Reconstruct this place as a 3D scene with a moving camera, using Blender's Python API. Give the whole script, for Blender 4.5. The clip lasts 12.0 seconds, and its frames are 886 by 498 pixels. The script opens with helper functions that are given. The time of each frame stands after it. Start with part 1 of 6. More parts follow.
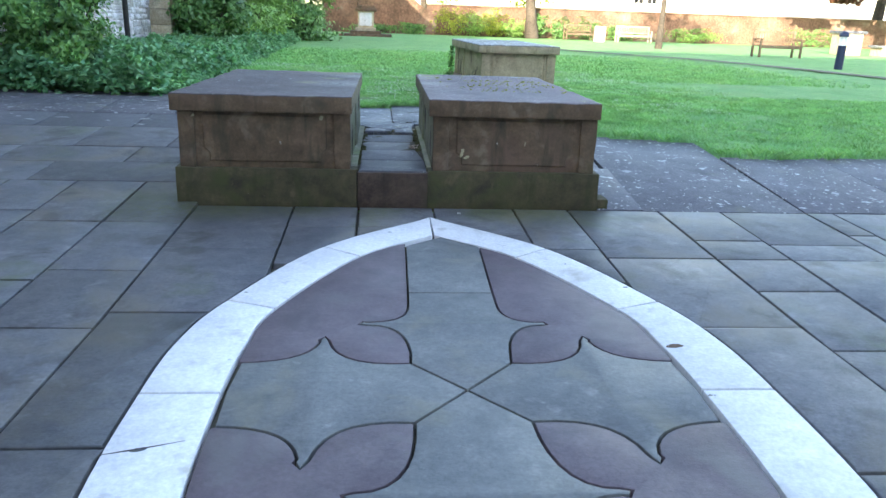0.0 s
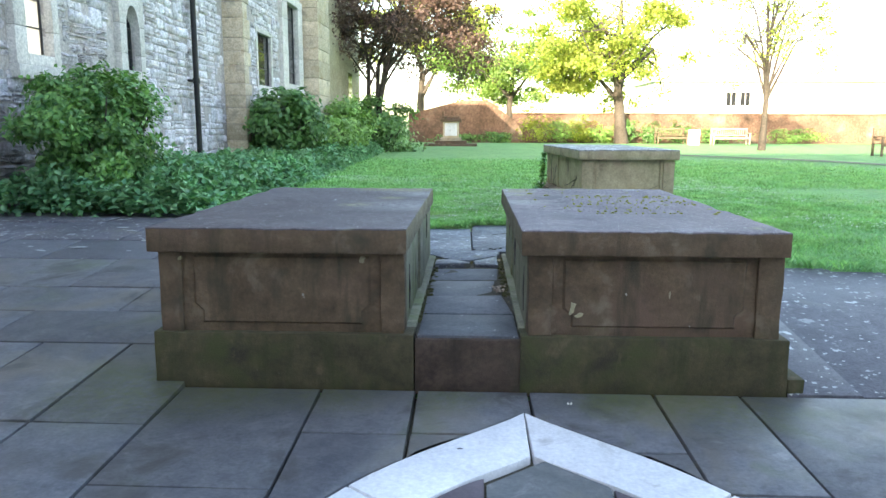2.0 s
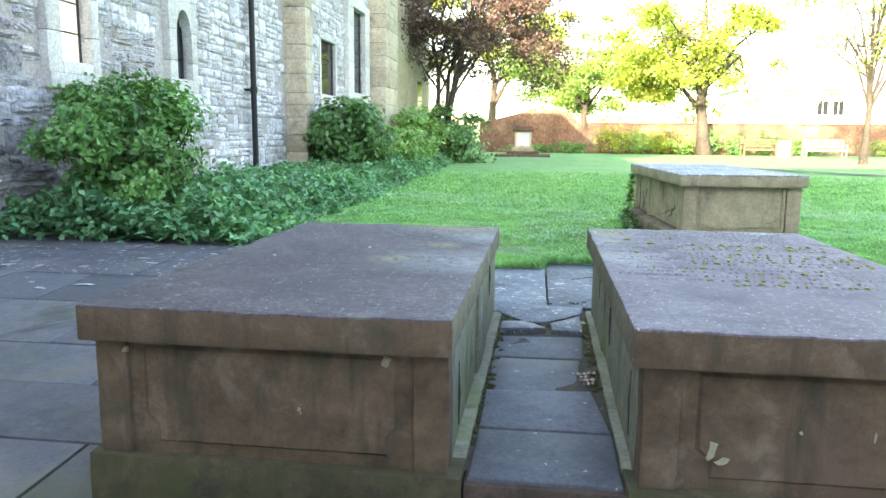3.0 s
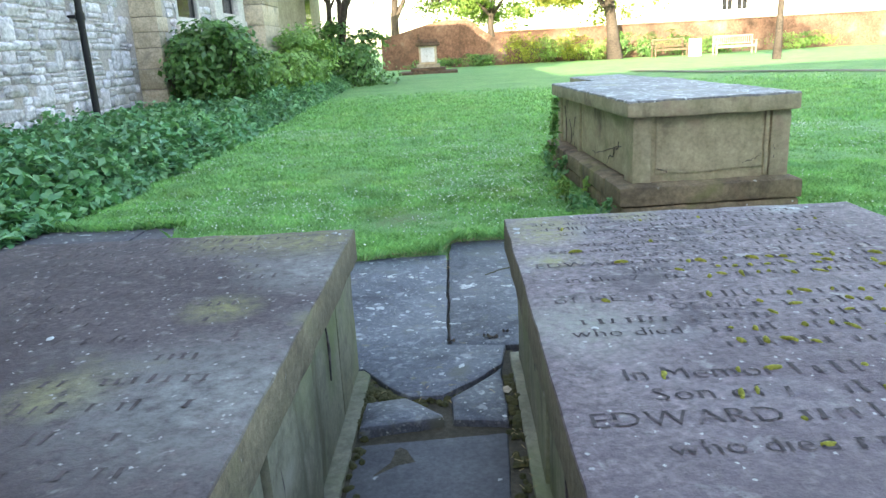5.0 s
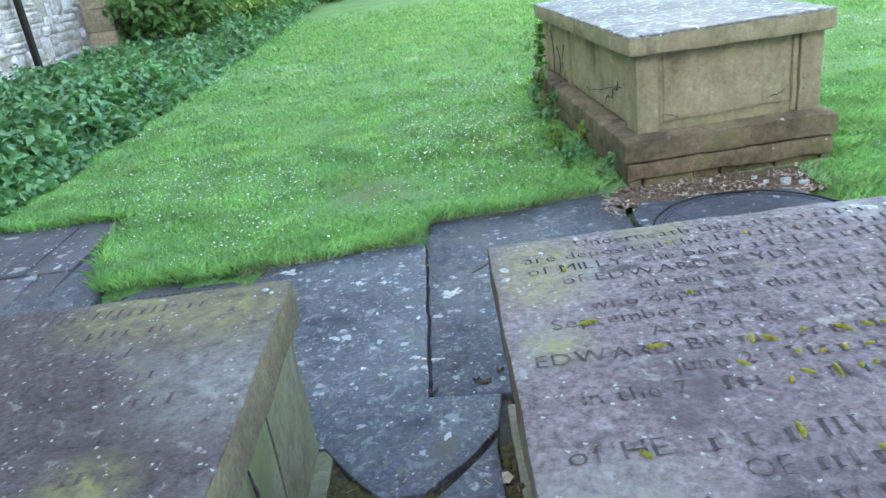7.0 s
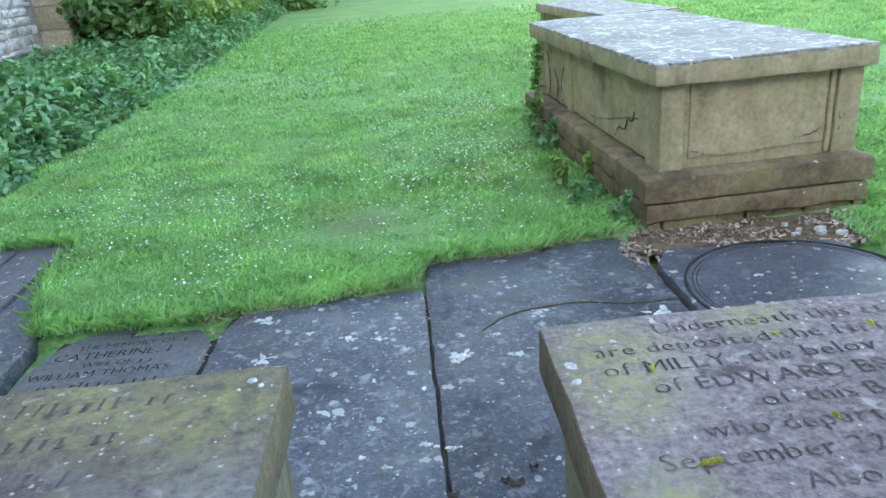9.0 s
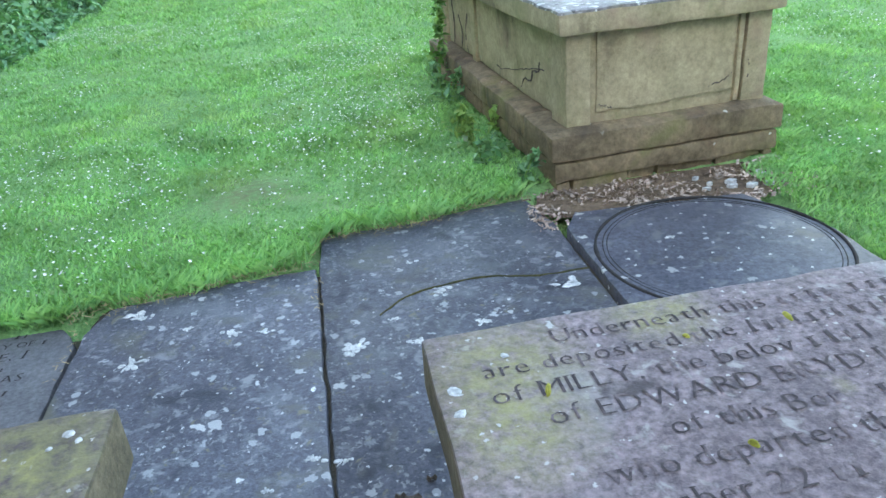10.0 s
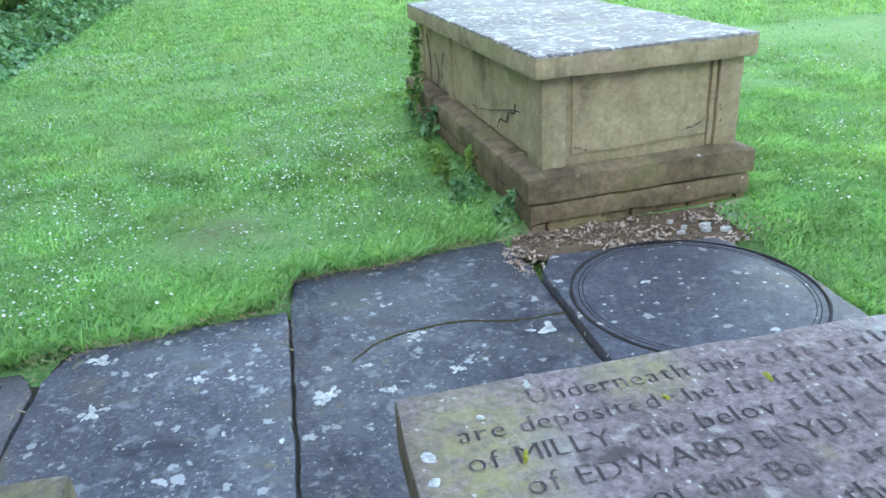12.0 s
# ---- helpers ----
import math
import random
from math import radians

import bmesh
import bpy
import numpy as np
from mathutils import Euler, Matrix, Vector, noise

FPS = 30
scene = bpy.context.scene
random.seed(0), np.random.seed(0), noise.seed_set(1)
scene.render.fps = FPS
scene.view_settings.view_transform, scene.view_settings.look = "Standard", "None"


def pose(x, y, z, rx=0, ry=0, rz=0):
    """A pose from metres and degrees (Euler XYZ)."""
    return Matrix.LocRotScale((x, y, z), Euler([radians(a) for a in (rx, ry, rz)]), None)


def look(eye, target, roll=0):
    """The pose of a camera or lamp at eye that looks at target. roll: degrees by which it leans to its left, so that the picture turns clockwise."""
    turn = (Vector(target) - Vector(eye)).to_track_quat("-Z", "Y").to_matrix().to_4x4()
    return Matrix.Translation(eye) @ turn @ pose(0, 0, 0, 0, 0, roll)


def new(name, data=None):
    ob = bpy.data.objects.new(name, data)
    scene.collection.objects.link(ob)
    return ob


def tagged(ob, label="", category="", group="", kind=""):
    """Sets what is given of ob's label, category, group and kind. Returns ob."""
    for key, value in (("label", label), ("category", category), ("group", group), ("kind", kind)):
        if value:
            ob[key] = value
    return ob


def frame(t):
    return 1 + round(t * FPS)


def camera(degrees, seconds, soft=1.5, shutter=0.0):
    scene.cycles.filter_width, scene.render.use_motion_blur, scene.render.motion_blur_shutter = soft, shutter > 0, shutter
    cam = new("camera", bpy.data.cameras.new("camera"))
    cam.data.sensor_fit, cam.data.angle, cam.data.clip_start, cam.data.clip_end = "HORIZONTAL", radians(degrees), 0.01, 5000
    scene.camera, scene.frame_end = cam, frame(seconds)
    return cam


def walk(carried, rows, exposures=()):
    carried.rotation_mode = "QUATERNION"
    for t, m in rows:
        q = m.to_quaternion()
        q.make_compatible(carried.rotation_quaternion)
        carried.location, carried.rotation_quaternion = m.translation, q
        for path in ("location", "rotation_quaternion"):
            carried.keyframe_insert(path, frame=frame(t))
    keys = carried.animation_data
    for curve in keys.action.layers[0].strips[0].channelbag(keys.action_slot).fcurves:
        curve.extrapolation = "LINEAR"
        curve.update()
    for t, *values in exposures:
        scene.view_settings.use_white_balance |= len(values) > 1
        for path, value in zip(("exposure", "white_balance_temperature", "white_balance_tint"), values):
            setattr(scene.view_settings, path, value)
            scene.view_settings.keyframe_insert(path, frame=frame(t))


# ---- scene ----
import functools

cam = camera(62.6, 12.0)
PATH = [
    (0, (0.216, -4.804, 1.227), (0.378, -2.903, 0.626), 2.0),
    (0.5, (0.208, -4.484, 1.23), (0.598, -2.599, 0.686), 1.8),
    (1, (0.293, -4.125, 1.211), (0.388, -2.189, 0.718), -1.9),
    (1.5, (0.3, -3.637, 1.175), (0.179, -1.676, 0.798), 2.7),
    (2, (0.285, -3.127, 1.163), (0.207, -1.156, 0.836), 0.2),
    (2.5, (0.294, -2.541, 1.217), (0.016, -0.595, 0.846), 0.1),
    (3, (0.244, -1.985, 1.245), (-0.024, -0.027, 0.938), 0.5),
    (3.2, (0.258, -1.788, 1.241), (0.048, 0.177, 0.934), -1.6),
    (4.8, (0.312, -0.297, 1.271), (0.264, 1.639, 0.772), -3.7),
    (5, (0.36, -0.171, 1.291), (0.305, 1.757, 0.764), -3.2),
    (5.5, (0.402, 0.076, 1.283), (0.395, 1.992, 0.706), -4.1),
    (6, (0.416, 0.398, 1.312), (0.501, 2.265, 0.599), -7.8),
    (6.5, (0.415, 0.461, 1.438), (0.56, 2.267, 0.593), -7.5),
    (7, (0.448, 0.507, 1.458), (0.386, 2.354, 0.692), -8.1),
    (7.2, (0.429, 0.525, 1.463), (0.305, 2.386, 0.739), -8.2),
    (8.8, (0.26, 0.889, 1.458), (0.336, 2.747, 0.721), -2.3),
    (9, (0.282, 0.943, 1.44), (0.341, 2.799, 0.696), -5.0),
    (9.5, (0.366, 1.093, 1.44), (0.537, 2.903, 0.607), -5.2),
    (10, (0.411, 1.182, 1.435), (0.653, 2.952, 0.537), -5.3),
    (10.5, (0.419, 1.22, 1.429), (0.661, 2.967, 0.486), -4.8),
    (11, (0.421, 1.228, 1.427), (0.658, 2.96, 0.456), -4.4),
    (11.5, (0.422, 1.198, 1.44), (0.688, 2.94, 0.495), -4.5),
    (12, (0.421, 1.231, 1.458), (0.744, 3.023, 0.631), -3.8),
]
walk(cam, [(t, look(eye, target, roll)) for t, eye, target, roll in PATH],
     [(0.0, 2.76, 6750, 11), (0.5, 2.56, 6800, 11), (1.0, 2.61, 6950, 11), (1.5, 2.65, 7050, 11), (2.0, 2.83, 7150, 11), (2.5, 3.05, 7250, 11), (3.0, 3.25, 7350, 11), (5.0, 2.87, 7300, 11), (7.0, 3.10, 7500, 11), (9.0, 3.03, 7450, 11), (9.5, 3.12, 7450, 11), (12.0, 3.16, 7450, 11)])

# ---- world and light ----
SUN_EL, SUN_AZ = radians(17), Vector((-0.36, -0.93, 0)).normalized()
sky_world = bpy.data.worlds.new("sky")
scene.world = sky_world
sky_world.use_nodes = True
wn = sky_world.node_tree
sky = wn.nodes.new("ShaderNodeTexSky")
sky.sky_type, sky.sun_disc = "NISHITA", False
sky.sun_elevation, sky.sun_rotation = SUN_EL, math.atan2(SUN_AZ.x, SUN_AZ.y)
sky.air_density, sky.dust_density, sky.ozone_density = 1.0, 1.5, 1.0
wn.links.new(sky.outputs[0], wn.nodes["Background"].inputs[0])
wn.nodes["Background"].inputs[1].default_value = 0.15
sun_dir = Vector((SUN_AZ.x * math.cos(SUN_EL), SUN_AZ.y * math.cos(SUN_EL), math.sin(SUN_EL)))
sun = new("sun", bpy.data.lights.new("sun", "SUN"))
sun.data.energy, sun.data.angle, sun.data.color = 3.0, radians(0.6), (1.0, 0.9, 0.72)
sun.matrix_world = look(sun_dir * 60, (0, 0, 0))

# ---- material helpers ----


def ramp_of(nt, src, stops):
    r = nt.nodes.new("ShaderNodeValToRGB")
    while len(r.color_ramp.elements) < len(stops):
        r.color_ramp.elements.new(0.5)
    for e, (p, c) in zip(r.color_ramp.elements, stops):
        e.position, e.color = p, (*c, 1) if len(c) == 3 else c
    nt.links.new(src, r.inputs[0])
    return r.outputs[0]


def noise_of(nt, pos, scale, detail=4, rough=0.55, distort=0.0):
    n = nt.nodes.new("ShaderNodeTexNoise")
    n.inputs["Scale"].default_value, n.inputs["Detail"].default_value = scale, detail
    n.inputs["Roughness"].default_value, n.inputs["Distortion"].default_value = rough, distort
    nt.links.new(pos, n.inputs["Vector"])
    return n.outputs[0]


def mix_of(nt, fac, a, b, mode="MIX"):
    m = nt.nodes.new("ShaderNodeMix")
    m.data_type, m.blend_type = "RGBA", mode
    for sock, v in ((m.inputs[0], fac), (m.inputs[6], a), (m.inputs[7], b)):
        if isinstance(v, (int, float)):
            sock.default_value = v
        elif isinstance(v, tuple):
            sock.default_value = (*v, 1)
        else:
            nt.links.new(v, sock)
    return m.outputs[2]


def grey(v):
    return (v, v, v)


def surface(name, dark, light, coarse=1.3, fine=14.0, rough=0.8, bump=0.4, grain=90.0, bump_size=0.01, stains=(), per_object=0.0, per_island=0.0,
            metal=0.0, gloss_noise=0.0, spots=(), specular=0.35, grit=0.28, streaks=None, blots=()):
    """A matt natural surface: two tones mixed by noise at two sizes, stains (colour, size, from, to), upright streaks (colour, size, from, to),
    blots of lichen (colour, place, radius) and fine relief."""
    m = bpy.data.materials.new(name)
    m.use_nodes = True
    nt = m.node_tree
    bsdf = nt.nodes["Principled BSDF"]
    geo = nt.nodes.new("ShaderNodeNewGeometry")
    pos = geo.outputs["Position"]
    big = noise_of(nt, pos, coarse, 3)
    small = noise_of(nt, pos, fine, 6, 0.65)
    both = mix_of(nt, 0.5, big, small)
    col = ramp_of(nt, both, ((0.34, dark), (0.66, light)))
    speck = ramp_of(nt, noise_of(nt, pos, grain * 0.45, 5, 0.75), ((0.34, grey(1 - grit)), (0.66, grey(1 + grit))))
    col = mix_of(nt, 1.0, col, speck, "MULTIPLY")
    for colour, size, lo, hi in stains:
        mask = ramp_of(nt, noise_of(nt, pos, size, 5, 0.6, 0.4), ((lo, grey(0)), (hi, grey(1))))
        col = mix_of(nt, mask, col, colour)
    if streaks:
        colour, size, lo, hi = streaks
        long = nt.nodes.new("ShaderNodeVectorMath")
        long.operation = "MULTIPLY"
        long.inputs[1].default_value = (1.0, 1.0, 0.16)
        nt.links.new(pos, long.inputs[0])
        mask = ramp_of(nt, noise_of(nt, long.outputs[0], size, 5, 0.62, 0.2), ((lo, grey(0)), (hi, grey(0.85))))
        col = mix_of(nt, mask, col, colour)
    for colour, place, radius in blots:
        far = nt.nodes.new("ShaderNodeVectorMath")
        far.operation = "DISTANCE"
        nt.links.new(pos, far.inputs[0])
        far.inputs[1].default_value = place
        sure = ramp_of(nt, far.outputs["Value"], ((radius * 0.2, grey(0.62)), (radius, grey(0))))
        patchy = ramp_of(nt, noise_of(nt, pos, 26, 6, 0.7), ((0.32, grey(0)), (0.68, grey(1.5))))
        col = mix_of(nt, mix_of(nt, 1.0, sure, patchy, "MULTIPLY"), col, colour)
    for colour, size, radius, share in spots:
        warp = nt.nodes.new("ShaderNodeVectorMath")
        warp.operation = "MULTIPLY_ADD"
        wob = nt.nodes.new("ShaderNodeTexNoise")
        wob.inputs["Scale"].default_value, wob.inputs["Detail"].default_value = size * 2.5, 4
        nt.links.new(pos, wob.inputs["Vector"])
        nt.links.new(wob.outputs["Color"], warp.inputs[0])
        warp.inputs[1].default_value = (0.9 / size,) * 3
        nt.links.new(pos, warp.inputs[2])
        vor = nt.nodes.new("ShaderNodeTexVoronoi")
        vor.inputs["Scale"].default_value = size
        nt.links.new(warp.outputs[0], vor.inputs["Vector"])
        near = ramp_of(nt, vor.outputs["Distance"], ((radius * 0.8, grey(1)), (radius, grey(0))))
        there = ramp_of(nt, vor.outputs["Color"], ((1 - share, grey(0)), (1 - share + 0.03, grey(1))))
        col = mix_of(nt, mix_of(nt, 1.0, near, there, "MULTIPLY"), col, colour)
    if per_object or per_island:
        if per_object:
            rnd = nt.nodes.new("ShaderNodeObjectInfo").outputs["Random"]
        else:
            rnd = geo.outputs["Random Per Island"]
        k = per_object or per_island
        tone = ramp_of(nt, rnd, ((0.0, grey(1 - k)), (0.5, (1.0, 1.0 - 0.1 * k, 1.0 - 0.06 * k)), (1.0, (1 + 0.5 * k, 1 + 0.5 * k, 1 + 0.6 * k))))
        col = mix_of(nt, 1.0, col, tone, "MULTIPLY")
    nt.links.new(col, bsdf.inputs["Base Color"])
    bsdf.inputs["Roughness"].default_value, bsdf.inputs["Metallic"].default_value = rough, metal
    bsdf.inputs["Specular IOR Level"].default_value = specular
    if gloss_noise:
        rr = ramp_of(nt, noise_of(nt, pos, 2.2, 4), ((0.35, grey(rough - gloss_noise)), (0.7, grey(rough))))
        nt.links.new(rr, bsdf.inputs["Roughness"])
    if bump:
        b = nt.nodes.new("ShaderNodeBump")
        b.inputs["Strength"].default_value, b.inputs["Distance"].default_value = bump, bump_size
        h = mix_of(nt, 0.45, noise_of(nt, pos, grain, 5, 0.6), small)
        nt.links.new(h, b.inputs["Height"])
        nt.links.new(b.outputs[0], bsdf.inputs["Normal"])
    return m


def leafy(name, dark, light, rough=0.5, through_light=0.25, size=3.0, patch=None, blue=None):
    """Leaves: colour varied leaf by leaf and clump by clump, with light shining through."""
    m = bpy.data.materials.new(name)
    m.use_nodes = True
    nt = m.node_tree
    bsdf = nt.nodes["Principled BSDF"]
    geo = nt.nodes.new("ShaderNodeNewGeometry")
    a = ramp_of(nt, geo.outputs["Random Per Island"], ((0.0, dark), (1.0, light)))
    if patch:
        a = mix_of(nt, ramp_of(nt, noise_of(nt, geo.outputs["Position"], 1.1, 4, 0.65), ((0.54, grey(0)), (0.74, grey(0.75)))), a, patch)
    if blue:
        a = mix_of(nt, ramp_of(nt, noise_of(nt, geo.outputs["Position"], 1.7, 4, 0.6), ((0.28, grey(0.7)), (0.46, grey(0)))), a, blue)
    clump = ramp_of(nt, noise_of(nt, geo.outputs["Position"], size, 4), ((0.32, grey(0.66)), (0.68, grey(1.24))))
    col = mix_of(nt, 1.0, a, clump, "MULTIPLY")
    nt.links.new(col, bsdf.inputs["Base Color"])
    bsdf.inputs["Roughness"].default_value = rough
    tr = nt.nodes.new("ShaderNodeBsdfTranslucent")
    nt.links.new(mix_of(nt, 1.0, col, (1.2, 1.25, 0.5), "MULTIPLY"), tr.inputs[0])
    mx = nt.nodes.new("ShaderNodeMixShader")
    mx.inputs[0].default_value = through_light
    nt.links.new(bsdf.outputs[0], mx.inputs[1])
    nt.links.new(tr.outputs[0], mx.inputs[2])
    nt.links.new(mx.outputs[0], nt.nodes["Material Output"].inputs[0])
    return m


# ---- materials ----
LICHEN, GOLD = (0.42, 0.44, 0.42), (0.27, 0.26, 0.10)
M_PAVE = surface("grey_paving_stone", (0.074, 0.077, 0.088), (0.172, 0.170, 0.174), 1.5, 11, 0.62, 0.4, 120, 0.006, grit=0.22,
                 stains=(((0.165, 0.145, 0.108), 1.3, 0.52, 0.74), ((0.095, 0.112, 0.055), 1.7, 0.58, 0.78), ((0.066, 0.062, 0.058), 3.2, 0.55, 0.70), ((0.20, 0.20, 0.20), 6.0, 0.62, 0.74)), per_object=0.28, gloss_noise=0.14,
                 spots=(((0.30, 0.30, 0.29), 30, 0.14, 0.06),),
                 blots=tuple(((0.115, 0.125, 0.045), (x, -0.06, 0.0), r) for x, r in ((-1.2, 0.55), (-0.75, 0.4), (-0.3, 0.3), (0.2, 0.25), (0.95, 0.35), (1.35, 0.5))))
M_SLATE = surface("dark_slate_ledger_stone", (0.044, 0.049, 0.065), (0.108, 0.114, 0.138), 2.6, 26, 0.6, 0.55, 150, 0.006,
                  stains=(((0.125, 0.134, 0.150), 6, 0.54, 0.72), ((0.18, 0.19, 0.205), 18, 0.58, 0.66), ((0.15, 0.14, 0.10), 22, 0.62, 0.70), ((0.21, 0.22, 0.23), 55, 0.57, 0.66), ((0.10, 0.10, 0.082), 5.0, 0.58, 0.72), ((0.030, 0.033, 0.045), 7.0, 0.56, 0.70)), grit=0.42,
                  spots=(((0.20, 0.215, 0.225), 7, 0.40, 0.20), ((0.42, 0.44, 0.44), 13, 0.24, 0.20), ((0.30, 0.32, 0.325), 26, 0.36, 0.22), ((0.54, 0.56, 0.55), 34, 0.32, 0.10), ((0.40, 0.42, 0.42), 80, 0.36, 0.15)),
                  per_object=0.14, gloss_noise=0.15)
M_SLATE_WORN = surface("worn_blue_grey_slate", (0.068, 0.070, 0.082), (0.14, 0.14, 0.15), 1.2, 14, 0.66, 0.4, 150, 0.006,
                       spots=(((0.30, 0.31, 0.31), 16, 0.26, 0.12), ((0.42, 0.43, 0.42), 34, 0.24, 0.14)), per_object=0.2, gloss_noise=0.12)
M_SLATE_LICHEN = surface("lichened_purple_grey_slate", (0.078, 0.074, 0.088), (0.15, 0.142, 0.158), 1.2, 14, 0.66, 0.4, 150, 0.006,
                         stains=(((0.06, 0.06, 0.066), 3.0, 0.55, 0.75), ((0.17, 0.16, 0.13), 2.0, 0.58, 0.8)), grit=0.34,
                         spots=(((0.30, 0.31, 0.31), 9, 0.36, 0.22), ((0.48, 0.49, 0.48), 13, 0.30, 0.2), ((0.36, 0.37, 0.37), 24, 0.32, 0.3), ((0.52, 0.53, 0.5), 40, 0.3, 0.2)), per_object=0.12, gloss_noise=0.12)
M_SLATE_WET = surface("wet_slate", (0.045, 0.050, 0.064), (0.105, 0.112, 0.138), 2.0, 20, 0.52, 0.25, 150, 0.004, specular=0.22,
                      stains=(((0.14, 0.147, 0.155), 14, 0.56, 0.68), ((0.12, 0.11, 0.085), 5, 0.60, 0.74)), grit=0.40,
                      spots=((LICHEN, 16, 0.26, 0.22), ((0.36, 0.38, 0.38), 30, 0.32, 0.2), ((0.5, 0.52, 0.5), 44, 0.30, 0.2)), gloss_noise=0.1)
M_STRAW = surface("dry_straw", (0.26, 0.20, 0.10), (0.46, 0.37, 0.20), 9, 60, 0.9, 0.0, per_island=0.4)
M_JOINT = surface("dark_joint_soil", (0.042, 0.037, 0.028), (0.10, 0.088, 0.062), 3, 40, 0.95, 0.7, 160, 0.01)
M_WHITE = surface("white_limestone", (0.66, 0.65, 0.66), (0.86, 0.85, 0.86), 2.2, 12, 0.6, 0.3, 120, 0.005,
                  stains=(((0.46, 0.43, 0.36), 1.9, 0.60, 0.70), ((0.55, 0.53, 0.52), 7.0, 0.60, 0.72)), spots=(((0.25, 0.24, 0.21), 9, 0.09, 0.25), ((0.16, 0.15, 0.13), 30, 0.14, 0.10)), per_object=0.10, grit=0.12)
M_PURPLE = surface("purple_slate", (0.088, 0.066, 0.078), (0.165, 0.128, 0.142), 1.6, 10, 0.6, 0.3, 120, 0.005, grit=0.16,
                   stains=(((0.15, 0.14, 0.135), 2.0, 0.56, 0.78), ((0.085, 0.07, 0.078), 3.0, 0.56, 0.74)), per_object=0.12, gloss_noise=0.12)
M_INLAY = surface("smooth_grey_inlay_stone", (0.110, 0.116, 0.122), (0.215, 0.216, 0.208), 1.7, 10, 0.6, 0.3, 120, 0.005, grit=0.18,
                  stains=(((0.24, 0.225, 0.165), 2.2, 0.56, 0.80), ((0.095, 0.10, 0.105), 3.2, 0.56, 0.74), ((0.28, 0.28, 0.27), 7.0, 0.63, 0.74)), per_object=0.08, gloss_noise=0.12)
M_TOMB = surface("brown_sandstone", (0.074, 0.048, 0.029), (0.190, 0.124, 0.076), 2.8, 11, 0.85, 0.6, 110, 0.008, grit=0.16,
                 stains=(((0.060, 0.052, 0.036), 2.6, 0.52, 0.78), ((0.115, 0.108, 0.056), 2.0, 0.60, 0.82), ((0.150, 0.090, 0.064), 1.7, 0.52, 0.70), ((0.205, 0.150, 0.104), 5.5, 0.58, 0.72), ((0.055, 0.045, 0.031), 6.5, 0.56, 0.82)),
                 streaks=((0.052, 0.043, 0.027), 9.0, 0.54, 0.70), spots=(((0.34, 0.31, 0.27), 14, 0.11, 0.16),))
M_RISER = surface("dark_red_sandstone", (0.042, 0.027, 0.021), (0.105, 0.070, 0.053), 2.6, 12, 0.88, 0.6, 110, 0.008, grit=0.2, stains=(((0.05, 0.045, 0.026), 3.0, 0.55, 0.75),), streaks=((0.035, 0.026, 0.018), 8.0, 0.54, 0.72))
M_PLINTH = surface("mossy_sandstone_plinth", (0.044, 0.037, 0.020), (0.108, 0.086, 0.046), 2.6, 11, 0.88, 0.6, 110, 0.008, grit=0.16,
                   stains=(((0.066, 0.068, 0.026), 3.2, 0.50, 0.68), ((0.042, 0.034, 0.024), 3.6, 0.54, 0.72), ((0.13, 0.10, 0.06), 7.0, 0.60, 0.72)),
                   streaks=((0.045, 0.046, 0.018), 7.0, 0.52, 0.70), spots=(((0.30, 0.28, 0.22), 30, 0.16, 0.10),))
M_PANEL = surface("pale_green_side_slab", (0.15, 0.145, 0.10), (0.30, 0.285, 0.205), 2.0, 11, 0.85, 0.5, 110, 0.006, grit=0.2,
                  stains=(((0.17, 0.20, 0.08), 2.2, 0.50, 0.74), ((0.10, 0.085, 0.06), 4.0, 0.60, 0.76), ((0.36, 0.33, 0.26), 3.0, 0.62, 0.76)), streaks=((0.11, 0.105, 0.065), 8.0, 0.55, 0.72))
M_LEDGER = surface("weathered_purple_grey_ledger", (0.104, 0.079, 0.086), (0.245, 0.198, 0.204), 2.6, 22, 0.72, 0.6, 140, 0.006,
                   stains=(((0.22, 0.215, 0.215), 2.6, 0.56, 0.78), ((0.07, 0.056, 0.062), 4.2, 0.54, 0.72), ((0.29, 0.275, 0.26), 24, 0.60, 0.70), ((0.23, 0.21, 0.10), 3.1, 0.64, 0.80), ((0.062, 0.048, 0.05), 11.0, 0.60, 0.72)), gloss_noise=0.12, grit=0.55,
                   spots=(((0.36, 0.36, 0.34), 20, 0.18, 0.10), ((0.40, 0.39, 0.37), 75, 0.30, 0.22)),
                   blots=(((0.105, 0.072, 0.090), (1.25, 0.75, 0.728), 1.0), ((0.095, 0.070, 0.085), (0.95, 0.35, 0.728), 0.7), (GOLD, (0.62, 2.13, 0.728), 0.17), (GOLD, (0.60, 1.98, 0.728), 0.15), (GOLD, (0.92, 2.2, 0.728), 0.12), (GOLD, (0.60, 1.72, 0.728), 0.10), ((0.26, 0.27, 0.22), (0.60, 1.25, 0.728), 0.2), (LICHEN, (1.42, 2.19, 0.728), 0.10)))
